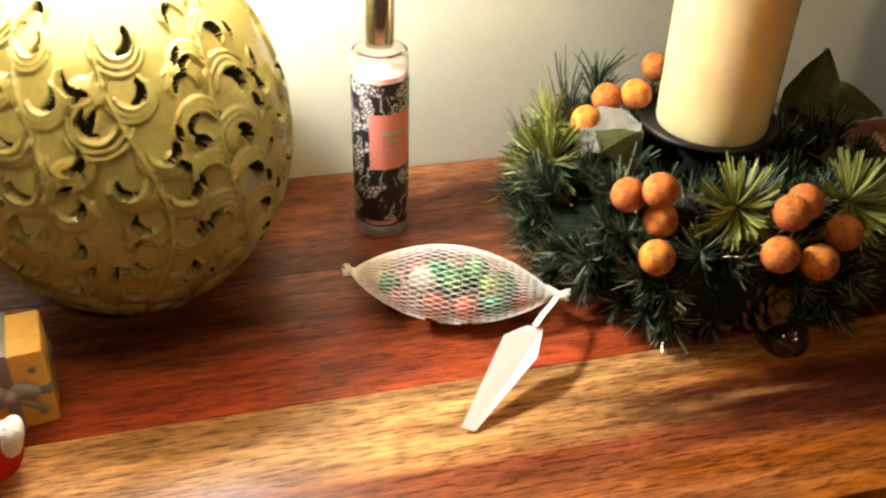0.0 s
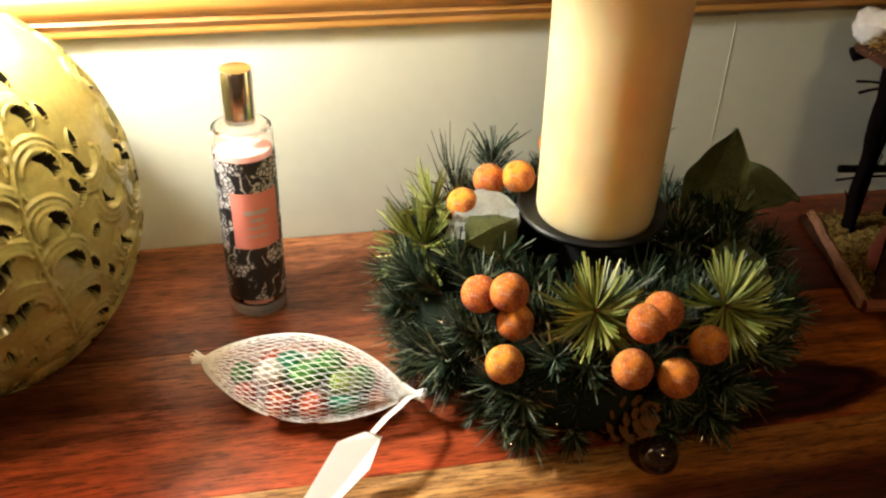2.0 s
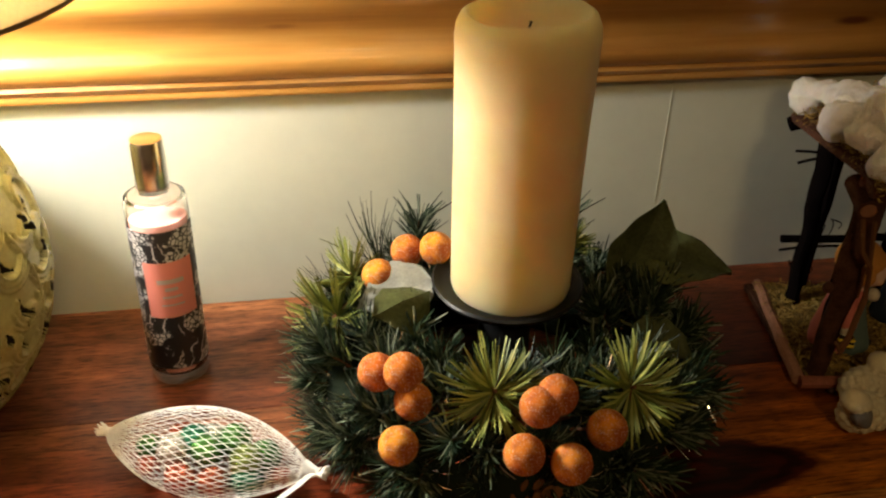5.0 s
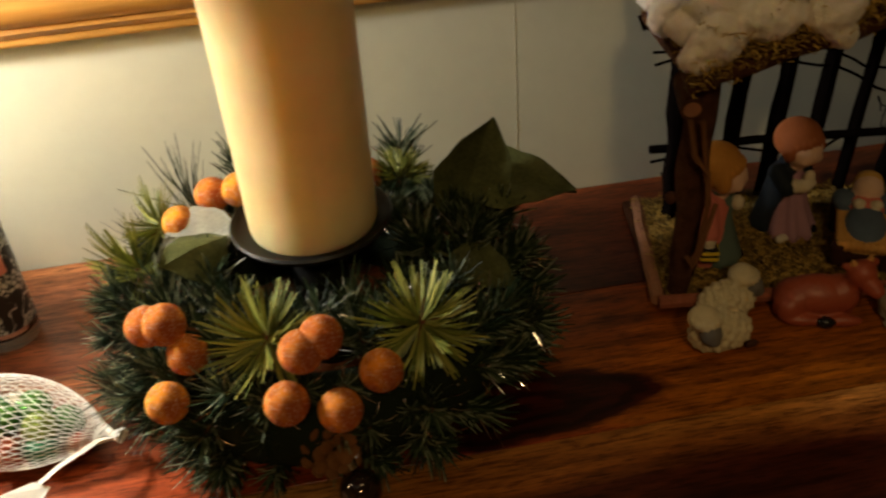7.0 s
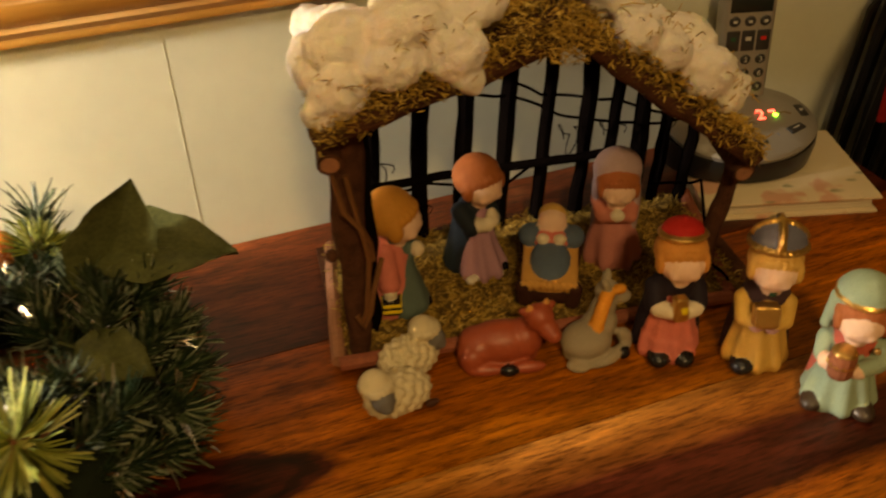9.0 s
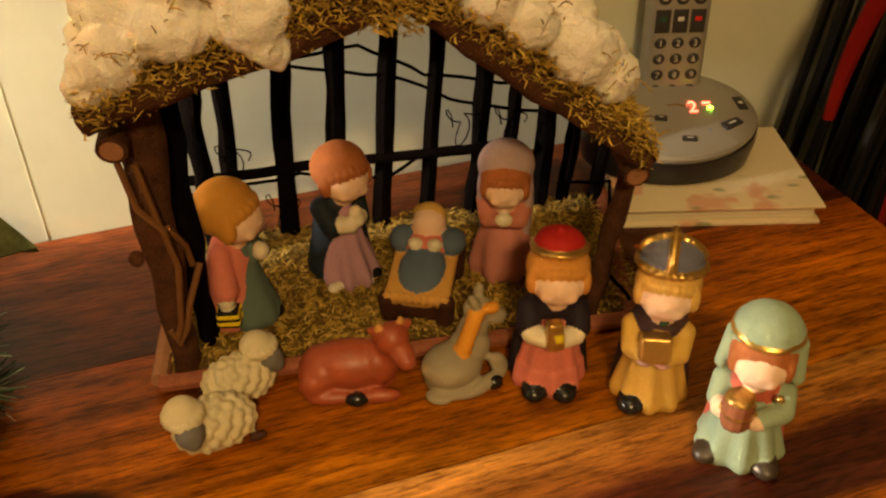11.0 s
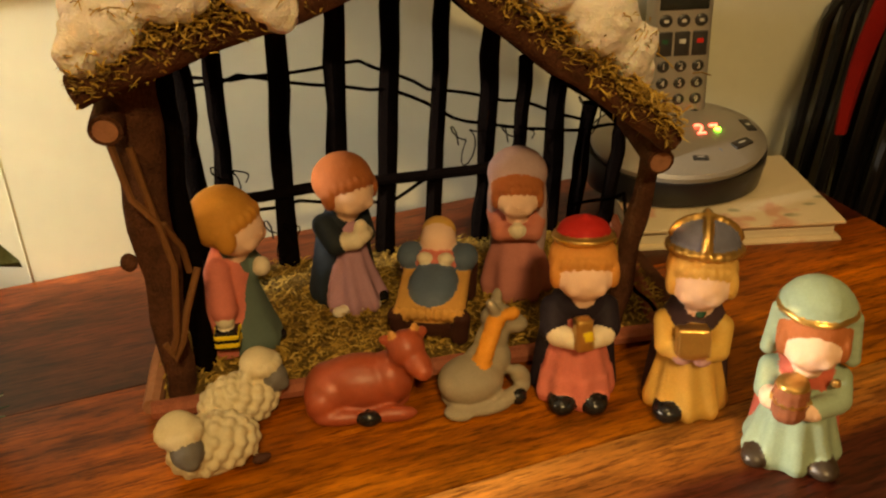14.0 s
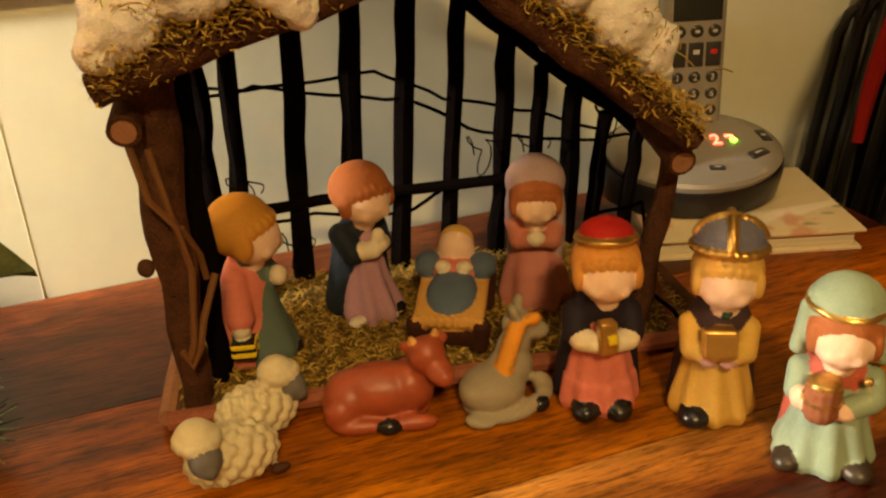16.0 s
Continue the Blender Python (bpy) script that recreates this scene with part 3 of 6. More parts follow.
# ---- net of sweets ----
def net_of_sweets():
    a, b = Vector((-0.046, -0.187, 0.022)), Vector((0.111, -0.253, 0.024))
    mid = (a + b) / 2
    ang = math.degrees(math.atan2(b.y - a.y, b.x - a.x))
    t = thing("net_of_sweets", pose(mid.x, mid.y, 0, 0, 0, ang), "white net bag of foil-wrapped chocolate balls with a tag", "net bag")
    L = (b - a).length

    def wide(s):
        """Half width of the bag along it, s from 0 to 1."""
        return 0.003 + 0.035 * max(0.0, math.sin(math.pi * min(1, max(0, (s - 0.03) / 0.9)))) ** 0.75

    def skin(s, th, k=1.0):
        w = wide(s)
        z = 0.024 + 0.0 * s + 0.66 * w * math.sin(th) * k
        return Vector(((s - 0.5) * L, w * math.cos(th) * k, max(0.0012, z - 0.001)))

    net = bmesh.new()
    N = 40
    for d in (1, -1):
        for k in range(N):
            tube(net, [skin(i / 36, 2 * math.pi * k / N + d * i / 36 * 2.1) for i in range(1, 35)], 0.00025, 3)
    white = paint("white_net_cord", (0.85, 0.84, 0.8), 0.7, vary=0.05, bump=0)
    part("net", net, white, t, "white plastic netting")
    foils = [paint("foil_" + k, c, 0.2, 0.8, vary=0.25, scale=150, bump=0.6, dist=0.002) for k, c in
             (("red", (0.5, 0.12, 0.06)), ("green", (0.12, 0.33, 0.08)), ("silver", (0.75, 0.74, 0.7)), ("teal", (0.05, 0.28, 0.16)), ("lime", (0.3, 0.4, 0.1)))]
    spots = ((-0.052, 0.004, 1), (-0.042, -0.016, 0), (-0.03, 0.014, 0), (-0.024, -0.008, 2), (-0.012, -0.024, 0), (-0.008, 0.018, 2), (0.0, -0.004, 1), (0.012, -0.022, 0),
             (0.014, 0.012, 1), (0.03, -0.006, 4), (0.033, -0.013, 3), (0.036, 0.012, 1), (0.052, -0.002, 0), (-0.014, 0.004, 3))
    for i, (x, y, k) in enumerate(spots):
        r = 0.0122 if abs(x) < 0.04 else 0.0095
        z = r + 0.003 + (0.0125 if i in (3, 6, 9, 13, 8) else 0.002) * (1 if abs(x) < 0.04 else 0)
        part("sweet", ball(bmesh.new(), (x, y, z), r, None, 0, 14, 10), foils[k], t, ("red", "green", "silver", "teal", "lime")[k] + " foil chocolate ball")
    rng = random.Random(3)
    for sx in (-1, 1):
        bm = bmesh.new()
        for k in range(26):
            th = k / 26 * 2 * math.pi
            tube(bm, [(sx * L * 0.41, 0.008 * math.cos(th), 0.024 + 0.006 * math.sin(th)), (sx * L * 0.47, 0.0025 * math.cos(th), 0.024 + 0.0025 * math.sin(th)),
                      (sx * L * (0.5 + rng.uniform(0, 0.02)), 0.0048 * math.cos(th), 0.025 + 0.0048 * math.sin(th))], 0.0006, 4)
        tube(bm, [(sx * L * 0.465, 0, 0.024), (sx * L * 0.48, 0, 0.024)], 0.0034, 8)
        part("gathered_end", bm, white, t)["kind"] = "stuff"
    # ribbon and folded card, in world metres
    inv = t.matrix_world.inverted()
    card = paint("white_card", (0.86, 0.85, 0.8), 0.6, vary=0.03, bump=0.05)
    bm = bmesh.new()
    rib = [Vector(p) for p in ((0.106, -0.252, 0.024), (0.1, -0.262, 0.032), (0.092, -0.272, 0.034), (0.081, -0.284, 0.0365), (0.0705, -0.2955, 0.036))]
    side = Vector((0.0018, -0.0016, 0.0004))
    lo = [bm.verts.new(inv @ (p - side)) for p in rib]
    hi = [bm.verts.new(inv @ (p + side)) for p in rib]
    for i in range(len(rib) - 1):
        bm.faces.new((lo[i], lo[i + 1], hi[i + 1], hi[i]))
    rb = part("ribbon", bm, card, t, "narrow white ribbon")
    bm = bmesh.new()
    top = (((0.066, -0.2925, 0.035)), ((0.0765, -0.297, 0.0335)), ((0.066, -0.317, 0.026)), ((0.012, -0.3525, 0.002)), ((0.0035, -0.349, 0.004)), ((0.047, -0.298, 0.034)))
    vs = [bm.verts.new(inv @ Vector(p)) for p in top]
    bm.faces.new(vs)
    r = bmesh.ops.extrude_face_region(bm, geom=list(bm.faces))
    bmesh.ops.translate(bm, verts=[v for v in r["geom"] if isinstance(v, bmesh.types.BMVert)], vec=(0, 0, -0.0006))
    part("card_tag", bm, card, t, "folded white card tag", smooth=False)


net_of_sweets()


# ---- wrapped gift and red felt figure, mostly outside the view ----
def gift_box():
    t = thing("gift_ornament", pose(-0.281, -0.262, 0, 0, 0, 8), "small yellow gift box ornament tied with grey ribbon", "ornament")
    g = part("box", box(bmesh.new(), (0, 0, 0.031), (0.05, 0.046, 0.062), 0.004), paint("yellow_spotted_paper", (0.75, 0.47, 0.1), 0.45, vary=0.15, scale=120), t, "yellow paper")
    rb = paint("grey_satin_ribbon", (0.25, 0.25, 0.26), 0.35, vary=0.2)
    part("ribbon", box(box(bmesh.new(), (0, 0, 0.0315), (0.008, 0.0475, 0.0645), 0.001), (0, 0, 0.03), (0.0515, 0.0475, 0.007), 0.001), rb, t, "grey satin ribbon")
    bow = bmesh.new()
    for s in (-1, 1):
        ball(bow, (s * 0.009, -0.026, 0.034), (0.0095, 0.004, 0.007), pose(0, 0, 0, 0, s * 25, 0))
        tube(bow, [(0, -0.026, 0.034), (s * 0.012, -0.028, 0.024), (s * 0.02, -0.026, 0.016)], [0.003, 0.0026, 0.002], 6)
    ball(bow, (0, -0.028, 0.034), 0.005)
    part("bow", bow, rb, t, "grey bow")
    for x in (-0.016, 0.016):
        for z in (0.012, 0.048):
            part("paper_spot", ball(bmesh.new(), (x, -0.023, z), (0.0028, 0.0006, 0.0028), None, 0, 10, 6), rb, g)


gift_box()
sculpt("felt_ornament", (((0, 0, 0.022), (0.022, 0.02, 0.022), (0, 0, 0), 0), ((0, 0, 0.05), (0.013, 0.012, 0.02), (0, 0, 0), 0), ((0.016, 0.0, 0.03), (0.008, 0.013, 0.016), (0, 20, 0), 1), ((0, 0, 0.072), (0.008, 0.008, 0.008), (0, 0, 0), 1)),
       [paint("red_felt", (0.5, 0.02, 0.015), 0.9, bump=0.5), paint("white_fleece", (0.8, 0.76, 0.72), 0.95, bump=0.8, dist=0.002)], pose(-0.29, -0.322, 0),
       label="small red felt ornament with white fleece trim", category="ornament")


# ---- wreath and candle ----
WREATH = (0.255, -0.168)


def needle(bm, p, d, length, r, mi=0):
    d = d.normalized()
    a = d.orthogonal().normalized() * r
    b = d.cross(a)
    q = p + d * length
    mid = p + d * length * 0.55 + Vector((0, 0, -0.06 * length))
    v0 = [bm.verts.new(p + x) for x in (a, b, -a)]
    v1 = [bm.verts.new(mid + x * 1.1) for x in (a, b, -a)]
    v2 = [bm.verts.new(q + x * 0.5) for x in (a, b, -a)]
    for u, w in ((v0, v1), (v1, v2)):
        for i in range(3):
            bm.faces.new((u[i], u[(i + 1) % 3], w[(i + 1) % 3], w[i])).material_index = mi
    bm.faces.new(v2).material_index = mi


def spray_mesh(rng, count, length, spread, stem, r=0.00075, flat=1.0, flakes=0):
    """A pine sprig along +x: needles leaning out of a short stem."""
    bm = bmesh.new()
    tube(bm, [(0, 0, 0), (stem, 0, 0.0)], [0.0016, 0.0012], 5, 1)
    for _ in range(count):
        s = rng.random() ** 0.8
        th, lean = rng.uniform(0, 2 * math.pi), spread * rng.uniform(0.55, 1.1)
        d = Vector((math.cos(lean), math.sin(lean) * math.cos(th), math.sin(lean) * math.sin(th) * flat))
        needle(bm, Vector((stem * s, 0, 0)), d, length * rng.uniform(0.55, 1.12), r * rng.uniform(0.7, 1.2))
    for _ in range(flakes):
        th = rng.uniform(0, 6.28)
        d = Vector((rng.uniform(0.2, 1), math.cos(th), math.sin(th)))
        needle(bm, Vector((stem * rng.random(), 0, 0)) + d * 0.008, d, length * rng.uniform(0.5, 0.9), 0.0005, 2)
    return bm


def tuft_mesh(rng):
    """A yellow-green tuft: flat needle bundles fanning out of a brown heart."""
    bm = bmesh.new()
    tube(bm, [(-0.012, 0, 0), (0.006, 0, 0)], [0.002, 0.0014], 6, 1)
    for k in range(13):
        th = k * 2.399963
        lean = 0.35 + 1.15 * ((k + 0.5) / 13) ** 0.6
        ax = Vector((math.cos(lean), math.sin(lean) * math.cos(th), math.sin(lean) * math.sin(th)))
        side = ax.orthogonal().normalized()
        ln = rng.uniform(0.034, 0.047)
        tube(bm, [(0, 0, 0), ax * ln * 0.4], [0.0009, 0.0006], 4, 1)
        for i in range(11):
            q = (i - 5) / 5
            d = ax + side * q * 0.34 + Vector([rng.uniform(-0.1, 0.1) for _ in range(3)])
            needle(bm, ax * ln * 0.12 * rng.random(), d, ln * (1 - 0.18 * abs(q)) * rng.uniform(0.85, 1.1), 0.0009 * rng.uniform(0.8, 1.25))
    return bm


def berry_mat():
    m, n, l, b = nodes_of("frosted_orange_berry")
    v = coords(n, l)
    oi = n.new("ShaderNodeObjectInfo")
    big = noise_tex(n, l, v, 55, 3)
    col = mixc(n, l, oi.outputs["Random"], (0.92, 0.38, 0.02), (0.66, 0.18, 0.015))
    col = mixc(n, l, ramp(n, l, big, ((0.4, (0, 0, 0)), (0.6, (0.85, 0.85, 0.85)))), col, (0.3, 0.05, 0.016))
    frost = noise_tex(n, l, v, 900, 2)
    col = mixc(n, l, ramp(n, l, frost, ((0.56, (0, 0, 0)), (0.68, (0.6, 0.6, 0.6)))), col, (0.85, 0.7, 0.62))
    l.new(col, b.inputs["Base Color"])
    b.inputs["Roughness"].default_value = 0.7
    b.inputs["Specular IOR Level"].default_value = 0.25
    b.inputs["Subsurface Weight"].default_value = 0.25
    b.inputs["Subsurface Radius"].default_value = (0.008, 0.003, 0.001)
    add_bump(n, l, b, frost, 0.6, 0.0008)
    return m


def leaf_mesh(length, width, fold, curl, n=12):
    """A broad pointed leaf along +x with a mid-rib, a little thick."""
    bm = bmesh.new()
    rows = []
    for i in range(n + 1):
        s = i / n
        w = width * math.sin(math.pi * s ** 0.75) ** 0.9 + 0.0006
        row = []
        for j in range(-3, 4):
            y = w * j / 3 * (1 + 0.06 * math.sin(s * 19))
            z = fold * abs(y) + curl * s * s + 0.0035 * math.sin(5 * s + j) * abs(j) / 3
            row.append(bm.verts.new((length * s, y, z)))
        rows.append(row)
    for a, b in zip(rows, rows[1:]):
        for j in range(6):
            bm.faces.new((a[j], b[j], b[j + 1], a[j + 1]))
    r = bmesh.ops.extrude_face_region(bm, geom=list(bm.faces))
    bmesh.ops.translate(bm, verts=[v for v in r["geom"] if isinstance(v, bmesh.types.BMVert)], vec=(0, 0, -0.0006))
    tube(bm, [(-0.01, 0, -0.001), (length * 0.5, 0, curl * 0.25 + 0.0006), (length * 0.96, 0, curl * 0.92 + 0.0004)], [0.0011, 0.0008, 0.0003], 5)
    return bm


def wreath():
    rng = random.Random(11)
    t = thing("advent_wreath", pose(*WREATH, 0), "artificial pine wreath with frosted orange berries, leaves and cone", "wreath")
    def needles(name, stops, rough):
        m, n, l, b = nodes_of(name)
        g = n.new("ShaderNodeNewGeometry")
        l.new(ramp(n, l, g.outputs["Random Per Island"], stops), b.inputs["Base Color"])
        b.inputs["Roughness"].default_value = rough
        b.inputs["Specular IOR Level"].default_value = 0.35
        return m

    green = needles("dark_pine_needle_mix", ((0.0, (0.006, 0.016, 0.008)), (0.5, (0.02, 0.042, 0.018)), (0.74, (0.075, 0.105, 0.05)), (1.0, (0.3, 0.34, 0.24))), 0.45)
    lime = needles("yellow_green_needle_mix", ((0.0, (0.08, 0.11, 0.02)), (0.5, (0.23, 0.26, 0.05)), (1.0, (0.42, 0.42, 0.12))), 0.45)
    stem = paint("brown_stem", (0.16, 0.07, 0.035), 0.8, bump=0)
    glit = paint("silver_tinsel", (0.85, 0.87, 0.88), 0.15, 1.0, bump=0)
    ring = bmesh.new()
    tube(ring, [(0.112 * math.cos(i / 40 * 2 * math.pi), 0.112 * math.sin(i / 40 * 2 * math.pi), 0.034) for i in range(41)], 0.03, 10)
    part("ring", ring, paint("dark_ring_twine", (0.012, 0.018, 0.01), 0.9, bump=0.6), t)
    kinds = []
    for k in range(5):
        bm = spray_mesh(rng, 96, 0.029, 0.72, 0.032, flakes=7)
        me = bpy.data.meshes.new("pine_sprig")
        bm.to_mesh(me)
        bm.free()
        for x in (green, stem, glit):
            me.materials.append(x)
        kinds.append(me)

    def sprig(me, p, d, size=1.0, label=""):
        ob = new("pine_sprig", me)
        ob.parent = t
        q = Vector(d).to_track_quat("X", "Z")
        ob.matrix_basis = Matrix.LocRotScale(p, q, (size, size, size))
        if label:
            ob["label"] = label
        return ob

    for i in range(190):
        a = i * 2.399963
        lay = i % 5
        rad, z, up, out = ((0.12, 0.02, 0.05, 1), (0.126, 0.042, 0.35, 1), (0.118, 0.06, 0.7, 0.9), (0.1, 0.068, 1.0, 0.35), (0.085, 0.062, 0.8, -0.3))[lay]
        a += rng.uniform(-0.15, 0.15)
        if lay < 3 and abs(math.atan2(math.sin(a + 1.53), math.cos(a + 1.53))) < 0.3:
            continue
        tw = rng.uniform(-0.8, 0.8)
        d = (out * math.cos(a) - tw * math.sin(a), out * math.sin(a) + tw * math.cos(a), up + rng.uniform(-0.1, 0.25))
        s = rng.uniform(0.8, 1.05)
        if math.sin(a) > 0.75 and lay < 2:
            s *= 0.62
        if math.sin(a) > 0.2 and lay >= 2:
            s *= 0.72
        sprig(kinds[rng.randrange(5)], (rad * math.cos(a), rad * math.sin(a), z), d, s)
    # short sprigs round the cone
    for i in range(12):
        a = -1.53 + (i - 5.5) * 0.07 + rng.uniform(-0.03, 0.03)
        k = i % 3
        rad, z = (0.118, 0.122, 0.114)[k], (0.012, 0.038, 0.062)[k]
        sprig(kinds[i % 5], (rad * math.cos(a), rad * math.sin(a), z), (math.cos(a) + rng.uniform(-0.9, 0.9), math.sin(a), 0.15 + 0.35 * k), rng.uniform(0.55, 0.75))
    # tall sprigs at the back
    tall = []
    for cnt, ln, sp in ((30, 0.058, 0.34), (85, 0.03, 0.75)):
        me = bpy.data.meshes.new("tall_sprig")
        bm = spray_mesh(rng, cnt, ln, sp, 0.03, 0.0006, flakes=5)
        bm.to_mesh(me)
        bm.free()
        for x in (green, stem, glit):
            me.materials.append(x)
        tall.append(me)
    for p, d, k, s in (((-0.085, 0.07, 0.07), (-0.12, 0.12, 1), 0, 1.0), ((-0.055, 0.1, 0.08), (0.1, 0.15, 1), 1, 1.1), ((0.07, 0.1, 0.072), (0.12, 0.15, 1), 1, 1.15), ((-0.105, 0.055, 0.055), (-0.75, 0.2, 1), 0, 0.8)):
        sprig(tall[k], p, d, s)
    bm = tuft_mesh(rng)
    me = bpy.data.meshes.new("lime_sprig")
    bm.to_mesh(me)
    bm.free()
    for x in (lime, stem, glit):
        me.materials.append(x)
    for p, d, s in (((0.222, -0.279, 0.106), (-0.1, -0.75, 0.75), 0.95), ((0.314, -0.280, 0.1), (0.1, -0.8, 0.7), 1.0), ((0.13, -0.15, 0.082), (-0.6, -0.6, 0.6), 1.0), ((0.145, -0.115, 0.095), (-0.7, -0.1, 0.7), 0.8), ((0.325, -0.085, 0.09), (0.3, 0.35, 0.8), 0.7)):
        sprig(me, Vector(p) - Vector((*WREATH, 0)), d, s, "yellow-green pine sprig")
    bmat = berry_mat()
    for x, y, z in ((0.149, -0.254, 0.11), (0.164, -0.271, 0.122), (0.171, -0.266, 0.093), (0.158, -0.293, 0.081), (0.242, -0.313, 0.12), (0.254, -0.308, 0.124), (0.285, -0.318, 0.101),
                    (0.230, -0.328, 0.097), (0.259, -0.333, 0.09), (0.162, -0.139, 0.11), (0.186, -0.122, 0.12), (0.207, -0.131, 0.126), (0.254, -0.07, 0.12), (0.302, -0.075, 0.092)):
        bm = ball(bmesh.new(), (0, 0, 0), 0.0129, None, 0, 20, 14)
        b = part("berry", bm, bmat, t, "frosted orange berry")
        b.location = (x - WREATH[0], y - WREATH[1], z)
        cx, cy = (x - WREATH[0]) * 0.55, (y - WREATH[1]) * 0.55
        part("berry_stalk", tube(bmesh.new(), [(0, 0, 0), ((cx - (x - WREATH[0])) * 0.6, (cy - (y - WREATH[1])) * 0.6, -0.035)], 0.0011, 5), stem, b)
    lm = paint("dark_green_fabric_leaf", (0.08, 0.09, 0.034), 0.5, vary=0.5, scale=45, bump=0.4, dist=0.001)
    gm = paint("grey_frosted_leaf", (0.3, 0.31, 0.28), 0.6, vary=0.3, scale=60, bump=0.4, dist=0.001)
    for ln, wd, fo, cu, p, rot, mt, lb in (
            (0.092, 0.031, 0.3, -0.026, (0.362, -0.118, 0.098), (18, -6, -14), lm, "large dark green leaf"), (0.086, 0.03, 0.5, -0.004, (0.358, -0.13, 0.07), (62, -58, 28), lm, "large dark green leaf standing up"),
            (0.06, 0.024, 0.3, -0.015, (0.202, -0.155, 0.112), (-20, 5, 190), gm, "grey frosted leaf"), (0.05, 0.021, -0.5, -0.012, (0.196, -0.168, 0.112), (-25, -10, 215), lm, "curled green leaf"),
            (0.05, 0.02, 0.3, -0.01, (0.345, -0.2, 0.09), (10, 15, -30), lm, "small dark leaf")):
        o = part("leaf", leaf_mesh(ln, wd, fo, cu), mt, t, lb)
        o.matrix_basis = pose(p[0] - WREATH[0], p[1] - WREATH[1], p[2], *rot)
    # cone, glass bauble, glitter
    cone = bmesh.new()
    axis = pose(-0.007, -0.128, 0.03, 60, 0, 15)
    ball(cone, axis @ Vector((0, 0, 0)), 0.01)
    for k in range(46):
        s = k / 46
        a = k * 2.4
        r = 0.017 * math.sin(math.pi * (0.18 + 0.78 * s)) + 0.002
        p = axis @ pose(0, 0, -0.02 + 0.042 * s) @ pose(0, 0, 0, 0, 0, math.degrees(a)) @ Vector((r, 0, 0))
        ball(cone, p, (0.0068, 0.0052, 0.0016), axis.to_3x3().to_4x4() @ pose(0, 0, 0, 0, 0, math.degrees(a)) @ pose(0, 0, 0, 0, -38, 0), 0, 8, 5)
    part("pine_cone", cone, paint("brown_cone_scale", (0.2, 0.085, 0.03), 0.6, vary=0.35, scale=120, bump=0.4), t, "open brown pine cone")
    bb = part("bauble", ball(bmesh.new(), (0.007, -0.158, 0.0135), 0.0135, None, 0, 28, 18), paint("dark_mirror_glass", (0.05, 0.03, 0.025), 0.04, 0.6, bump=0, coat=1.0), t, "small dark glass bauble")
    part("bauble_cap", tube(bmesh.new(), [(0.005, -0.149, 0.024), (0.003, -0.145, 0.028)], 0.003, 8), glit, bb)
    for i in range(110):
        a = rng.uniform(0, 2 * math.pi)
        rad, z = rng.uniform(0.08, 0.155), rng.uniform(0.02, 0.1)
        if i == 0:
            fl = bmesh.new()
        ball(fl, (rad * math.cos(a), rad * math.sin(a), z), rng.uniform(0.0007, 0.0015), None, 0, 5, 4)
    part("glitter", fl, glit, t, "tiny silver glitter beads", smooth=False)["kind"] = "stuff"
    dish = lathe(bmesh.new(), ((0.02, 0.0), (0.02, 0.098), (0.046, 0.1095), (0.053, 0.1125), (0.0565, 0.1175), (0.0552, 0.119), (0.051, 0.1157), (0.001, 0.113)), 48, cap=False)
    part("candle_dish", dish, paint("black_metal_dish", (0.02, 0.02, 0.02), 0.45, 0.6, bump=0.1), t, "black metal candle dish")


wreath()


def candle():
    t = thing("pillar_candle", pose(0.2565, -0.170, 0.1135), "tall ivory pillar candle, already burned, on the dish", "candle")
    bm = bmesh.new()
    prof = [(0.039, 0.0), (0.0432, 0.002), (0.0442, 0.006), (0.0444, 0.02), (0.0452, 0.12), (0.0465, 0.18), (0.047, 0.19), (0.0462, 0.198), (0.0435, 0.204), (0.040, 0.2062), (0.0365, 0.2045), (0.031, 0.1985), (0.02, 0.1955), (0.001, 0.1945)]
    lathe(bm, prof, 64)
    for v in bm.verts:
        a = math.atan2(v.co.y, v.co.x)
        k = max(0, v.co.z - 0.17) / 0.04
        v.co.z += k * (0.002 * math.sin(a + 2.2) + 0.0008 * math.sin(3 * a))
        w = 1 + 0.003 * math.sin(2 * a + v.co.z * 12) + 0.0015 * noise.noise(v.co * 40)
        v.co.x *= w
        v.co.y *= w
    m, n, l, b = nodes_of("ivory_wax")
    v = coords(n, l)
    l.new(ramp(n, l, noise_tex(n, l, v, 25), ((0.3, (0.8, 0.62, 0.32)), (0.7, (0.87, 0.72, 0.42)))), b.inputs["Base Color"])
    b.inputs["Roughness"].default_value = 0.42
    b.inputs["Subsurface Weight"].default_value = 0.9
    b.inputs["Subsurface Radius"].default_value = (0.05, 0.038, 0.02)
    b.inputs["Subsurface Scale"].default_value = 1.0
    add_bump(n, l, b, noise_tex(n, l, v, 140), 0.12, 0.0008)
    part("wax", bm, m, t, "ivory wax")
    part("wick", tube(bmesh.new(), [(0, 0, 0.194), (0.001, 0, 0.1965), (0.002, 0.001, 0.199)], 0.0009, 6), paint("charred_wick", (0.02, 0.018, 0.015), 0.9, bump=0), t, "charred wick")


candle()


# ---- crib stable ----
STABLE = pose(0.506, -0.184, 0, 0, 0, -8.2)


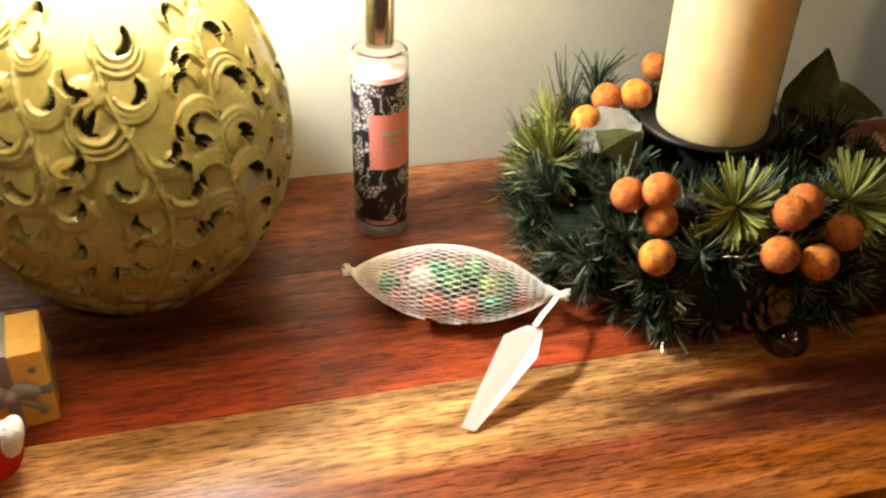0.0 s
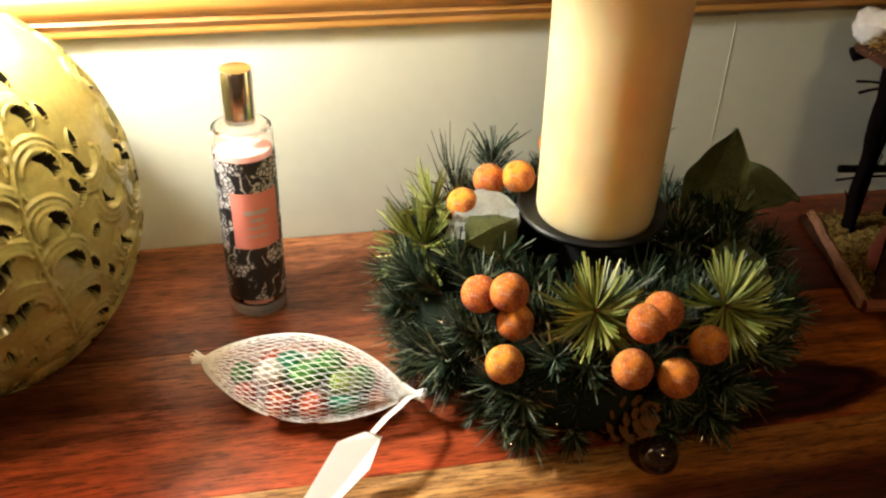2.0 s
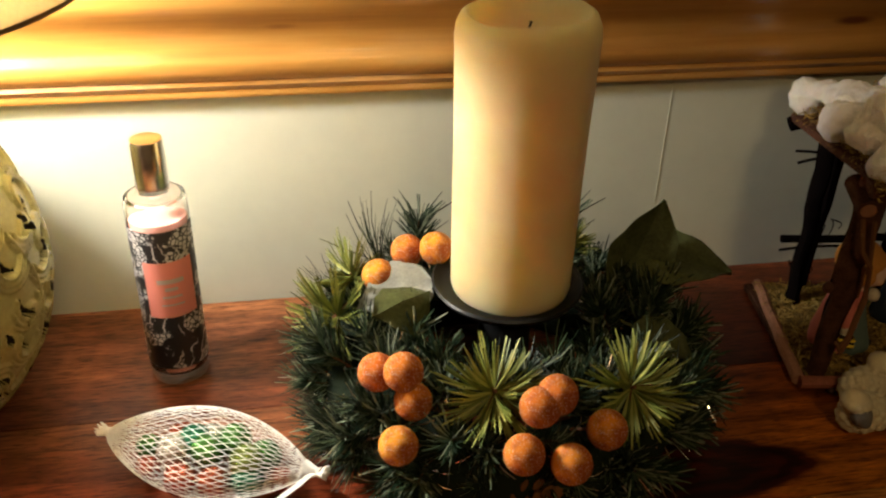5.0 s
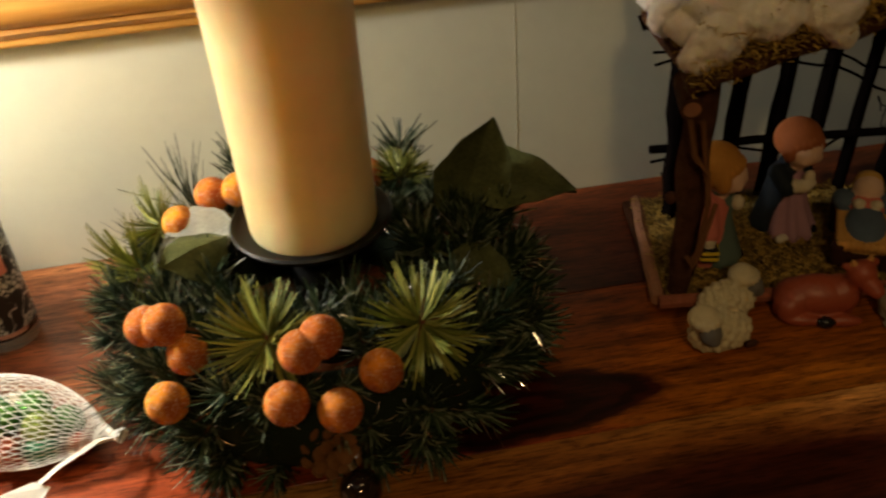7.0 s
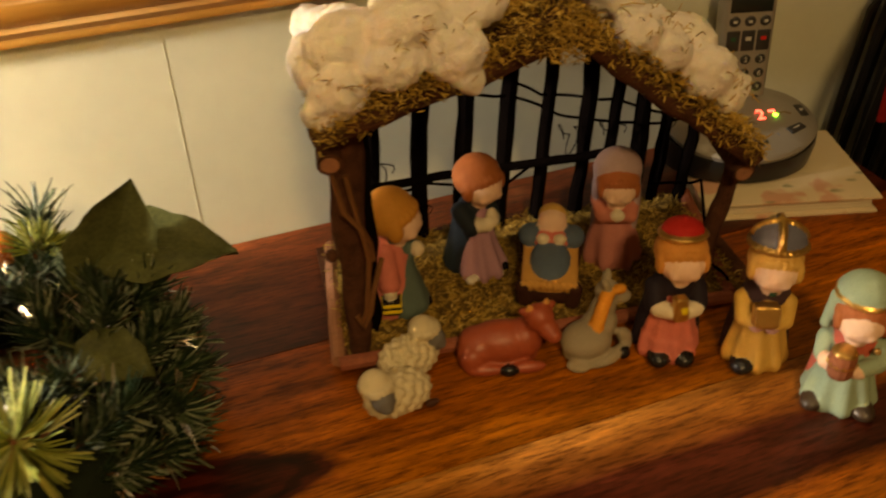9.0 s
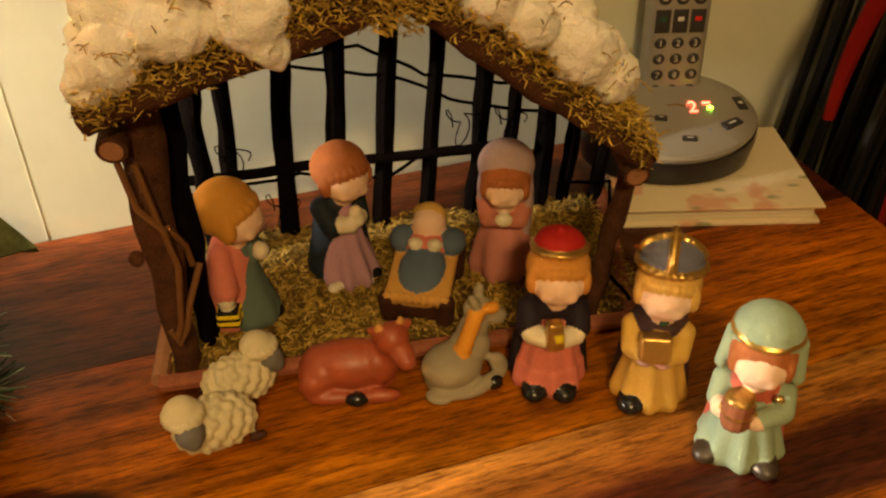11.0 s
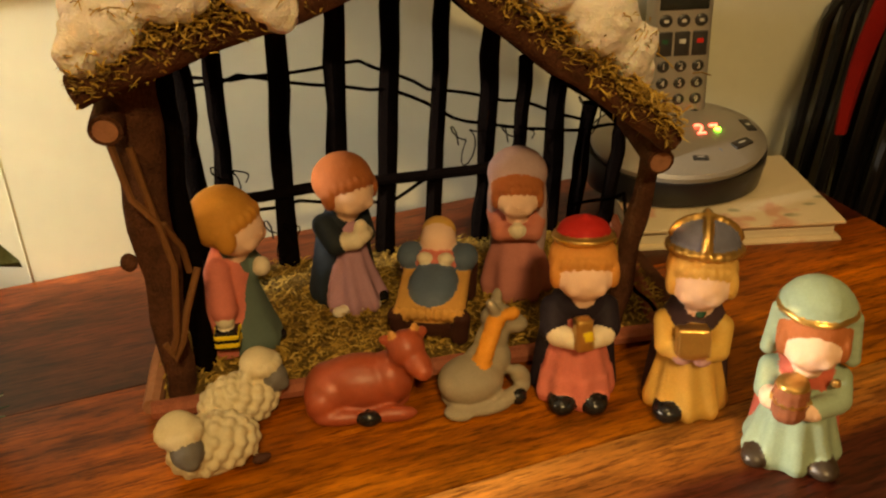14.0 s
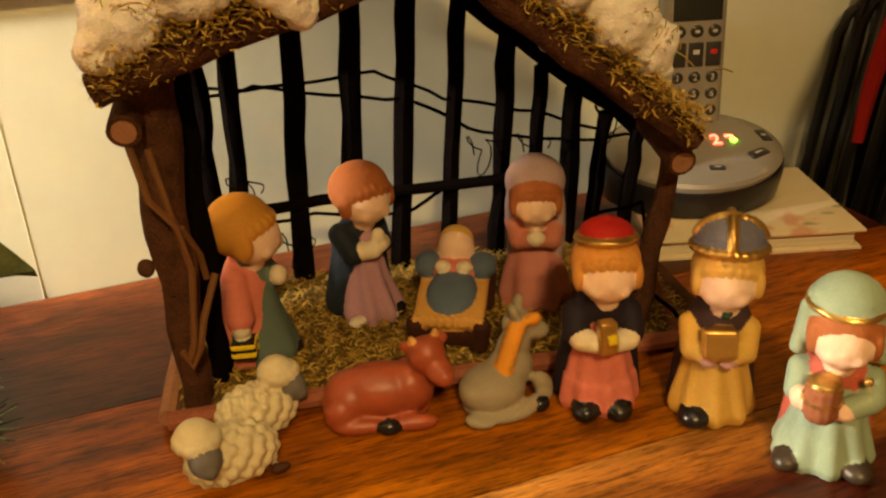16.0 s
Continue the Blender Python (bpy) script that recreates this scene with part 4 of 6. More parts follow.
def stable():
    rng = random.Random(21)
    t = thing("crib_stable", STABLE, "rustic twig crib stable with mossy roof and cotton snow", "stable")
    bark = paint("brown_bark", (0.085, 0.034, 0.018), 0.85, vary=0.6, scale=90, bump=0.9, dist=0.002)
    # Dark twigs, taken near black so their colour carries the unlit back of the stable.
    dark = paint("shaded_dark_bark", (0.0045, 0.0028, 0.0024), 0.85, vary=0.4, scale=90, bump=0.8, dist=0.002)
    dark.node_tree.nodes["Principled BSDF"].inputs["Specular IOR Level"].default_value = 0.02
    cut = paint("pale_cut_wood", (0.36, 0.17, 0.1), 0.8, vary=0.25, scale=150)
    red = paint("reddish_strip_bark", (0.3, 0.1, 0.06), 0.75, vary=0.35, scale=120, bump=0.6)
    W, D = 0.302, 0.145
    base = bmesh.new()
    box(base, (W / 2 + 0.015, D / 2, 0.004), (W + 0.03, D, 0.007), 0.001)
    part("base_board", base, bark, t)
    for a, b, mt in (((0, -0.003, 0.007), (W, -0.003, 0.007), red), ((0.0, 0, 0.007), (0.012, D, 0.007), cut), ((W, 0, 0.007), (W + 0.03, D, 0.007), red)):
        part("edge_strip", tube(bmesh.new(), twig(rng, a, b, 8, 0.0008), 0.0055, 8), mt, t)
    # moss floor
    moss = bmesh.new()
    for i in range(9000):
        x, y = rng.uniform(0.006, W + 0.015), rng.uniform(0.004, D - 0.004)
        a, ln = rng.uniform(0, 6.28), rng.uniform(0.003, 0.009)
        z = 0.0085 + rng.random() ** 2 * 0.005
        p = Vector((x, y, z))
        d = Vector((math.cos(a), math.sin(a), rng.uniform(-0.12, 0.3))) * ln
        s = Vector((-math.sin(a), math.cos(a), 0.2)) * 0.00055
        bend = Vector((rng.uniform(-1, 1), rng.uniform(-1, 1), rng.uniform(0, 0.6))) * ln * 0.25
        q = [moss.verts.new(v) for v in (p - s, p + s, p + d * 0.5 + bend + s, p + d * 0.5 + bend - s, p + d)]
        moss.faces.new((q[0], q[1], q[2], q[3]))
        moss.faces.new((q[3], q[2], q[4]))

    def moss_mat():
        m, n, l, b = nodes_of("dried_moss")
        g = n.new("ShaderNodeNewGeometry")
        l.new(ramp(n, l, g.outputs["Random Per Island"], ((0.0, (0.1, 0.055, 0.01)), (0.35, (0.36, 0.21, 0.035)), (0.8, (0.52, 0.33, 0.06)), (1.0, (0.66, 0.47, 0.14)))), b.inputs["Base Color"])
        b.inputs["Roughness"].default_value = 0.8
        return m

    mm = moss_mat()
    fl = part("moss_floor", moss, mm, t, "dried yellow-brown moss", smooth=False)
    fl["kind"] = "stuff"
    bed = bmesh.new()
    box(bed, (W / 2 + 0.01, D / 2, 0.0082), (W + 0.005, D - 0.008, 0.0016))
    part("moss_bed", bed, paint("moss_crumbs", (0.22, 0.14, 0.04), 0.9, vary=0.5, scale=250, bump=1.0, dist=0.003), t, smooth=False)
    # posts
    def plank_post(a, b, w0, w1, thick, mat):
        """A split, bark-covered post, wider than deep, with an uneven outline."""
        bm, a, b = bmesh.new(), Vector(a), Vector(b)
        rings = []
        for i in range(15):
            k = i / 14
            c = a.lerp(b, k) + Vector((0.0012 * math.sin(i * 1.3), 0, 0))
            w = w0 + (w1 - w0) * k + rng.uniform(-0.0009, 0.0009)
            ring = []
            for j in range(14):
                q = 2 * math.pi * j / 14
                e = 1 + 0.1 * math.sin(3 * q + i * 0.5) + rng.uniform(-0.05, 0.05)
                ring.append(bm.verts.new(c + Vector((w * e * math.cos(q), thick * e * math.sin(q), 0))))
            rings.append(ring)
        for p, q in zip(rings, rings[1:]):
            for j in range(14):
                bm.faces.new((p[j], p[(j + 1) % 14], q[(j + 1) % 14], q[j]))
        bm.faces.new(rings[0][::-1])
        bm.faces.new(rings[-1])
        return part("corner_post", bm, mat, t)

    plank_post((0.016, 0.006, 0.006), (0.0205, 0.004, 0.196), 0.0074, 0.0128, 0.0068, bark)
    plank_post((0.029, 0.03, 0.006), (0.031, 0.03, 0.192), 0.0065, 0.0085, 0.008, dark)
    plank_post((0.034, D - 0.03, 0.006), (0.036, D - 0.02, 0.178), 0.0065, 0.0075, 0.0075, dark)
    for a, b, r0, r1 in (((0.274, 0.006, 0.006), (0.289, 0.004, 0.128), 0.006, 0.0064),):
        p = twig(rng, a, b, 9, 0.0012)
        part("corner_post", tube(bmesh.new(), p, [r0 + (r1 - r0) * i / 8 + rng.uniform(-0.0008, 0.0008) for i in range(9)], 10), bark, t)
    part("post_knot", ball(bmesh.new(), (0.004, 0.002, 0.098), (0.0045, 0.004, 0.005), None, 0, 10, 7), bark, t)
    lg = part("log_end", tube(bmesh.new(), [(0.011, 0.02, 0.181), (0.0085, -0.014, 0.175)], [0.0078, 0.008], 14), bark, t)
    part("cut_face", tube(bmesh.new(), [(0.0086, -0.013, 0.1752), (0.0084, -0.0146, 0.1749)], 0.0058, 14), cut, lg, "pale sawn end")
    lg2 = part("log_end", tube(bmesh.new(), [(0.286, 0.03, 0.135), (0.284, -0.018, 0.128)], [0.0075, 0.0078], 12), bark, t)
    part("cut_face", tube(bmesh.new(), [(0.284, -0.017, 0.1281), (0.284, -0.0186, 0.1279)], 0.006, 12), cut, lg2)
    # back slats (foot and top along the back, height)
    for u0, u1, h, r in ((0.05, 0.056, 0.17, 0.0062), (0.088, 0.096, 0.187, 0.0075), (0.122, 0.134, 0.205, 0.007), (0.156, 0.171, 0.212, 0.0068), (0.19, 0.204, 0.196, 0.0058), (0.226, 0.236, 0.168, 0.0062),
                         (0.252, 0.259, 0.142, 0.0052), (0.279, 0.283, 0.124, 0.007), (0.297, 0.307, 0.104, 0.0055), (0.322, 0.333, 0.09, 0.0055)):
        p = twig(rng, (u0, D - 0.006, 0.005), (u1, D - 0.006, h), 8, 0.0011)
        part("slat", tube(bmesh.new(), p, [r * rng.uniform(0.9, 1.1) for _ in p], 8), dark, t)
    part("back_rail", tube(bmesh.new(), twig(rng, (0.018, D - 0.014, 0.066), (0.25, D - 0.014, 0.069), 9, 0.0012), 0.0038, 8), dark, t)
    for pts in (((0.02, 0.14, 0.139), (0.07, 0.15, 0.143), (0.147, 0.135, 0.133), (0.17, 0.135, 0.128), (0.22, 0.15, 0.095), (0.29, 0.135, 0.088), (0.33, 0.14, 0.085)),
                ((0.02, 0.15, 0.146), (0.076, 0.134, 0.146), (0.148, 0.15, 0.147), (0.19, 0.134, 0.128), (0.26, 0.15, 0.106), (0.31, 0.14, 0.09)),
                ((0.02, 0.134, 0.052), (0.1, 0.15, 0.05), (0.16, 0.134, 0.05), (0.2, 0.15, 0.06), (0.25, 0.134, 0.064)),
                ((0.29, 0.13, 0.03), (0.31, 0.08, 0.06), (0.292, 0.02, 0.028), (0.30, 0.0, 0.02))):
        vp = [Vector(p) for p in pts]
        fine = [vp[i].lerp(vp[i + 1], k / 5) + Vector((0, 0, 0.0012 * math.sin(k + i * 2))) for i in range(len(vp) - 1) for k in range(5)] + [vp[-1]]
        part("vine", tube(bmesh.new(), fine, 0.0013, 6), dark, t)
    for x0, z0, sx in ((0.046, 0.078, 1), (0.205, 0.088, 1), (0.24, 0.086, 1), (0.075, 0.035, 1), (0.03, 0.03, 1), (0.295, 0.1, 1)):
        pts = [(x0 + 0.02 * k / 24 + 0.004 * math.cos(k * 0.85), D - 0.016 + 0.003 * math.sin(k), z0 + 0.012 * math.sin(k * 0.4) + 0.004 * math.sin(k * 0.85)) for k in range(25)]
        part("tendril", tube(bmesh.new(), pts, 0.00055, 4), dark, t)
    for pts in (((0.004, -0.008, 0.168), (0.012, -0.012, 0.14), (0.028, -0.012, 0.126), (0.034, -0.01, 0.1), (0.026, -0.012, 0.06), (0.02, -0.011, 0.05)), ((0.018, -0.01, 0.165), (0.026, -0.011, 0.13), (0.03, -0.01, 0.118)),
                ((0.05, 0.004, 0.09), (0.036, -0.006, 0.07), (0.03, -0.01, 0.055), (0.022, -0.012, 0.046), (0.015, -0.01, 0.055)), ((0.03, -0.002, 0.12), (0.04, 0.008, 0.1), (0.042, 0.01, 0.085))):
        part("climbing_vine", tube(bmesh.new(), [Vector((p[0] * 0.62 + 0.006, p[1] - 0.002, p[2])) for p in pts], 0.0019, 6), paint("tan_vine", (0.17, 0.075, 0.03), 0.8), t)
    # roof: two slopes of bark logs
    front = ((0.0, 0.197), (0.155, 0.246), (0.287, 0.142))
    back = ((0.008, 0.172), (0.165, 0.226), (0.338, 0.086))
    yf, yb = -0.022, D + 0.004
    slopes = []
    for k in (0, 1):
        fa, fb, ba, bb = Vector((front[k][0], yf, front[k][1])), Vector((front[k + 1][0], yf, front[k + 1][1])), Vector((back[k][0], yb, back[k][1])), Vector((back[k + 1][0], yb, back[k + 1][1]))
        slopes.append((fa, fb, ba, bb))
        part("roof_log", tube(bmesh.new(), twig(rng, fa, fb, 9, 0.0015), [0.0085 * rng.uniform(0.85, 1.1) for _ in range(9)], 9), bark, t)
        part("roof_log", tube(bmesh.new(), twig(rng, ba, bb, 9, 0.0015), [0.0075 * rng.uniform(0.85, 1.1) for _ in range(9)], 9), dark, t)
        bm = bmesh.new()
        q = [bm.verts.new(v + Vector((0, 0, 0.004))) for v in (fa, fb, bb, ba)]
        bm.faces.new(q)
        r = bmesh.ops.extrude_face_region(bm, geom=list(bm.faces))
        bmesh.ops.translate(bm, verts=[v for v in r["geom"] if isinstance(v, bmesh.types.BMVert)], vec=(0, 0, 0.006))
        part("roof_board", bm, bark, t, smooth=False)
    thatch = bmesh.new()
    for k, (fa, fb, ba, bb) in enumerate(slopes):
        for i in range(8000):
            u, v = rng.random(), rng.random() ** 1.7
            p = fa.lerp(fb, u).lerp(ba.lerp(bb, u), v) + Vector((0, -0.01 if v < 0.08 else 0, 0.008 + rng.random() * 0.012))
            if v < 0.1 and rng.random() < 0.65:
                p.z -= rng.random() * 0.014
            a, ln = rng.uniform(0, 6.28), rng.uniform(0.003, 0.008)
            d = Vector((math.cos(a), math.sin(a) * 0.8, rng.uniform(-0.7, 0.4))) * ln
            s = Vector((-math.sin(a), math.cos(a), 0.3)) * 0.00055
            bend = Vector((rng.uniform(-1, 1), rng.uniform(-1, 1), rng.uniform(-0.4, 1))) * ln * 0.3
            q = [thatch.verts.new(w) for w in (p - s, p + s, p + d * 0.5 + bend + s, p + d * 0.5 + bend - s, p + d)]
            thatch.faces.new((q[0], q[1], q[2], q[3]))
            thatch.faces.new((q[3], q[2], q[4]))
    for i in range(500):
        a, rr = rng.uniform(0, 6.28), rng.random() ** 0.5
        p = Vector((0.15 + 0.017 * rr * math.cos(a), yf - 0.006 - 0.008 * rng.random(), 0.244 + 0.013 * rr * math.sin(a)))
        d = Vector((rng.uniform(-1, 1), rng.uniform(-0.5, 0.2), rng.uniform(-0.6, 0.6))) * 0.0065
        s = Vector((0.0007, 0, 0.0004))
        q = [thatch.verts.new(w) for w in (p - s, p + s, p + d)]
        thatch.faces.new(q)
    tp = part("thatch", thatch, mm, t, "mossy straw thatch", smooth=False)
    tp["kind"] = "stuff"
    # cotton snow
    cotton = paint("cotton_wool_snow", (0.86, 0.8, 0.74), 0.95, vary=0.08, scale=90, bump=0.7, dist=0.002, sss=0.3)
    for k, n, lo, hi in ((0, 40, 0.04, 0.62), (1, 46, 0.16, 0.86)):
        fa, fb, ba, bb = slopes[k]
        pcs = []
        for i in range(n):
            u, v = rng.uniform(lo, hi), rng.uniform(0.12, 1.0)
            p = fa.lerp(fb, u).lerp(ba.lerp(bb, u), v)
            r = rng.uniform(0.011, 0.019)
            pcs.append((tuple(p + Vector((0, -0.002, 0.02 + rng.uniform(0, 0.01)))), (r * rng.uniform(1, 1.35), r, r * rng.uniform(0.75, 1.0)), (0, rng.uniform(-30, 30), rng.uniform(0, 180)), 0))
        clumps = (((0.018, -0.022, 0.226), (0.019, 0.014, 0.016)), ((0.047, -0.024, 0.238), (0.02, 0.014, 0.014)), ((0.084, -0.028, 0.243), (0.018, 0.013, 0.016)), ((0.09, -0.028, 0.229), (0.011, 0.011, 0.013)),
                  ((0.006, -0.02, 0.214), (0.01, 0.011, 0.012)), ((0.06, -0.014, 0.258), (0.026, 0.018, 0.013)), ((0.025, 0.0, 0.247), (0.024, 0.024, 0.014)), ((0.1, -0.008, 0.262), (0.02, 0.02, 0.013))) if k == 0 else (
                  ((0.195, -0.02, 0.24), (0.017, 0.014, 0.013)), ((0.216, -0.022, 0.226), (0.015, 0.013, 0.014)), ((0.243, -0.022, 0.208), (0.02, 0.014, 0.017)), ((0.262, -0.02, 0.192), (0.013, 0.012, 0.014)), ((0.235, 0.0, 0.222), (0.022, 0.02, 0.015)), ((0.185, 0.0, 0.256), (0.02, 0.02, 0.014)))
        for c, r in clumps:
            pcs.append((c, r, (0, 20 if k else -15, 0), 0))
        o = sculpt("snow", pcs, [cotton], Matrix(), voxel=0.0018, smooth=3, rough=0.005)
        o.parent = t
        o["label"] = "clumped white cotton wool"
    straws = bmesh.new()
    for cx, cz in ((0.012, 0.236), (0.05, 0.25), (0.075, 0.252), (0.09, 0.236), (0.03, 0.232), (0.2, 0.247), (0.222, 0.235), (0.25, 0.212), (0.262, 0.2), (0.066, 0.262), (0.21, 0.252), (0.1, 0.245)):
        for i in range(16):
            p = Vector((cx + rng.gauss(0, 0.004), -0.036 + rng.uniform(-0.006, 0.02), cz + rng.gauss(0, 0.004)))
            d = Vector((rng.uniform(-1, 1), rng.uniform(-0.4, 0.4), rng.uniform(-1, 1))) * 0.005
            tube(straws, [p, p + d * 0.5 + Vector((0, -0.001, 0.001)), p + d], 0.00035, 3)
    for i in range(60):
        k = rng.randrange(2)
        fa, fb, ba, bb = slopes[k]
        p = fa.lerp(fb, rng.random()).lerp(ba.lerp(bb, rng.random()), rng.random() * 0.8) + Vector((0, -0.02, 0.03 + rng.uniform(0, 0.012)))
        d = Vector((rng.uniform(-1, 1), rng.uniform(-0.6, 0.6), rng.uniform(-0.6, 0.6))).normalized() * rng.uniform(0.006, 0.016)
        tube(straws, [p, p + d * 0.5 + Vector((0, 0, 0.001)), p + d], 0.0004, 3)
    part("loose_straw", straws, mm, t, smooth=False)["kind"] = "stuff"


stable()


# ---- crib figurines (each one plain modelled piece) ----
def bisque(name, c, rough=0.62, metal=0.0, vary=0.1):
    return paint(name, c, rough, metal, vary=vary, scale=90, bump=0.12, dist=0.0006)


SKIN = bisque("bisque_skin", (0.83, 0.57, 0.43), vary=0.05)
BLACK = bisque("glossy_black", (0.012, 0.011, 0.011), 0.25)
GOLD = bisque("gold_paint", (0.62, 0.38, 0.12), 0.28, 0.85)
PINK = bisque("rose_pink", (0.66, 0.2, 0.16))
CREAM = bisque("cream_bisque", (0.75, 0.66, 0.5))
def strands(name, c):
    m = bisque(name, c)
    n, l = m.node_tree.nodes, m.node_tree.links
    lock = noise_tex(n, l, coords(n, l, (1, 1, 0.16)), 620, 2)
    add_bump(n, l, n["Principled BSDF"], lock, 0.35, 0.001)
    return m


HAIR_O = strands("orange_hair", (0.6, 0.26, 0.07))
HAIR_R = strands("auburn_hair", (0.4, 0.13, 0.05))
HAIR_Y = strands("blond_hair", (0.68, 0.4, 0.12))


def ell(x, y, z, rx, ry, rz, mi, rot=(0, 0, 0)):
    """An ellipsoid, in millimetres."""
    m = pose(x, y, z, *rot) @ Matrix.Diagonal((rx, ry, rz, 1))
    inv, low = np.array(m.inverted()), min(rx, ry, rz)

    def build(bm):
        bmesh.ops.create_icosphere(bm, subdivisions=3, radius=1, matrix=m)

    def far(p):
        return (np.linalg.norm((np.c_[p, np.ones(len(p))] @ inv.T)[:, :3], axis=1) - 1) * low

    return build, far, mi


def limb(a, b, ra, rb, mi):
    """A tapered, round-ended limb from a to b."""
    a, b = Vector(a), Vector(b)

    def build(bm):
        for i in range(6):
            k = i / 5
            bmesh.ops.create_icosphere(bm, subdivisions=3, radius=ra + (rb - ra) * k, matrix=Matrix.Translation(a.lerp(b, k)))

    def far(p):
        d = np.array(b - a)
        k = np.clip((p - np.array(a)) @ d / (d @ d), 0, 1)
        return np.linalg.norm(p - np.array(a) - k[:, None] * d, axis=1) - (ra + (rb - ra) * k)

    return build, far, mi


def block(x, y, z, hx, hy, hz, mi, rot=(0, 0, 0), bevel=1.0):
    """A softened block with half sizes hx, hy, hz."""
    m = pose(x, y, z, *rot)
    inv, half = np.array(m.inverted()), np.array((hx, hy, hz))

    def build(bm):
        box(bm, (x, y, z), (2 * hx, 2 * hy, 2 * hz), bevel, pose(0, 0, 0, *rot))

    def far(p):
        q = np.abs((np.c_[p, np.ones(len(p))] @ inv.T)[:, :3]) - half
        return np.linalg.norm(np.maximum(q, 0), axis=1) + np.minimum(q.max(axis=1), 0)

    return build, far, mi


def gown(rows, mi, folds=0, amp=0.0, until=40.0, turn=0.0, dx=0.0):
    """Hanging cloth: rows of (z, half width, half depth, shift back), with folds that die out upwards."""
    z, rx, ry, cy = (np.array([r[i] for r in rows], dtype=float) for i in range(4))

    def shape(zq, a):
        ripple = 1 + amp / 20 * np.cos(folds * a + turn + zq * 0.03) * np.clip(1 - zq / until, 0, 1)
        return np.interp(zq, z, rx) * ripple, np.interp(zq, z, ry) * ripple, np.interp(zq, z, cy)

    def build(bm):
        rings, seg = [], 72
        for zq in np.linspace(z[0], z[-1], 26):
            ring = []
            for i in range(seg):
                a = 2 * math.pi * i / seg
                w, d, c = shape(zq, a)
                ring.append(bm.verts.new((dx + w * math.cos(a), c + d * math.sin(a), zq)))
            rings.append(ring)
        for p, q in zip(rings, rings[1:]):
            for i in range(seg):
                bm.faces.new((p[i], p[(i + 1) % seg], q[(i + 1) % seg], q[i]))
        bm.faces.new(rings[0][::-1])
        bm.faces.new(rings[-1])

    def far(p):
        c = np.interp(p[:, 2], z, cy)
        w, d, c = shape(p[:, 2], np.arctan2(p[:, 1] - c, p[:, 0] - dx))
        side = (np.hypot((p[:, 0] - dx) / w, (p[:, 1] - c) / d) - 1) * np.minimum(w, d)
        return np.maximum(side, np.maximum(z[0] - p[:, 2], p[:, 2] - z[-1]))

    return build, far, mi


def model(name, pieces, mats, m, label, group, voxel=1.05, smooth=3):
    """One modelled piece, in millimetres: its forms melt into one mesh, each face in the colour of the form it lies on."""
    bm = bmesh.new()
    for build, far, mi in pieces:
        build(bm)
    me = bpy.data.meshes.new(name)
    bm.to_mesh(me)
    bm.free()
    tmp = new(name, me)
    md = tmp.modifiers.new("melt", "REMESH")
    md.mode, md.voxel_size = "VOXEL", voxel
    sm = tmp.modifiers.new("soften", "SMOOTH")
    sm.factor, sm.iterations = 0.5, smooth
    out = bpy.data.meshes.new_from_object(tmp.evaluated_get(bpy.context.evaluated_depsgraph_get()))
    bpy.data.objects.remove(tmp)
    cen = np.empty(len(out.polygons) * 3, dtype=np.float32)
    out.polygons.foreach_get("center", cen)
    cen = cen.reshape(-1, 3).astype(float)
    dist = np.stack([far(cen) for build, far, mi in pieces])
    slot = np.array([mi for build, far, mi in pieces], dtype=np.int32)[dist.argmin(axis=0)]
    out.transform(Matrix.Scale(0.001, 4))
    out.materials.clear()
    for mt in mats:
        out.materials.append(mt)
    out.polygons.foreach_set("material_index", slot)
    out.shade_smooth()
    ob = new(name, out)
    ob.matrix_world = m
    return tagged(ob, label, "figurine", group)


def head(x, y, z, r, hair=3, skin=1, turn=0.0, fringe=True, tilt=-11.0):
    """Plain round head under a bowl of hair, looking along -y turned by some degrees."""
    q = pose(x, y, z, tilt, 0, turn)
    rot = (tilt, 0, turn)

    def at(a, b, c):
        return tuple(q @ Vector((a * r, b * r, c * r)))

    out = [ell(*at(0, 0.15, 0.24), 1.11 * r, 1.06 * r, 0.98 * r, hair), ell(*at(0, -0.26, -0.2), 0.87 * r, 0.84 * r, 0.8 * r, skin, rot),
           ell(*at(0, -1.07, -0.3), 0.075 * r, 0.06 * r, 0.07 * r, skin), ell(*at(0, 0.0, -0.95), 0.45 * r, 0.45 * r, 0.4 * r, skin)]
    for k in (-1, 1):
        out += [ell(*at(0.34 * k, -0.78, -0.46), 0.3 * r, 0.24 * r, 0.26 * r, skin, rot), ell(*at(0.9 * k, -0.3, -0.1), 0.2 * r, 0.36 * r, 0.5 * r, hair, rot)]
    if fringe:
        for k in range(-4, 5):
            a = k * 0.26
            out.append(ell(*at(math.sin(a) * 0.98, 0.06 - math.cos(a) * 0.98, 0.4 - 0.035 * abs(k)), 0.14 * r, 0.12 * r, 0.22 * r, hair, (-8, 0, turn + math.degrees(a))))
    return out


GR = "crib figurines"
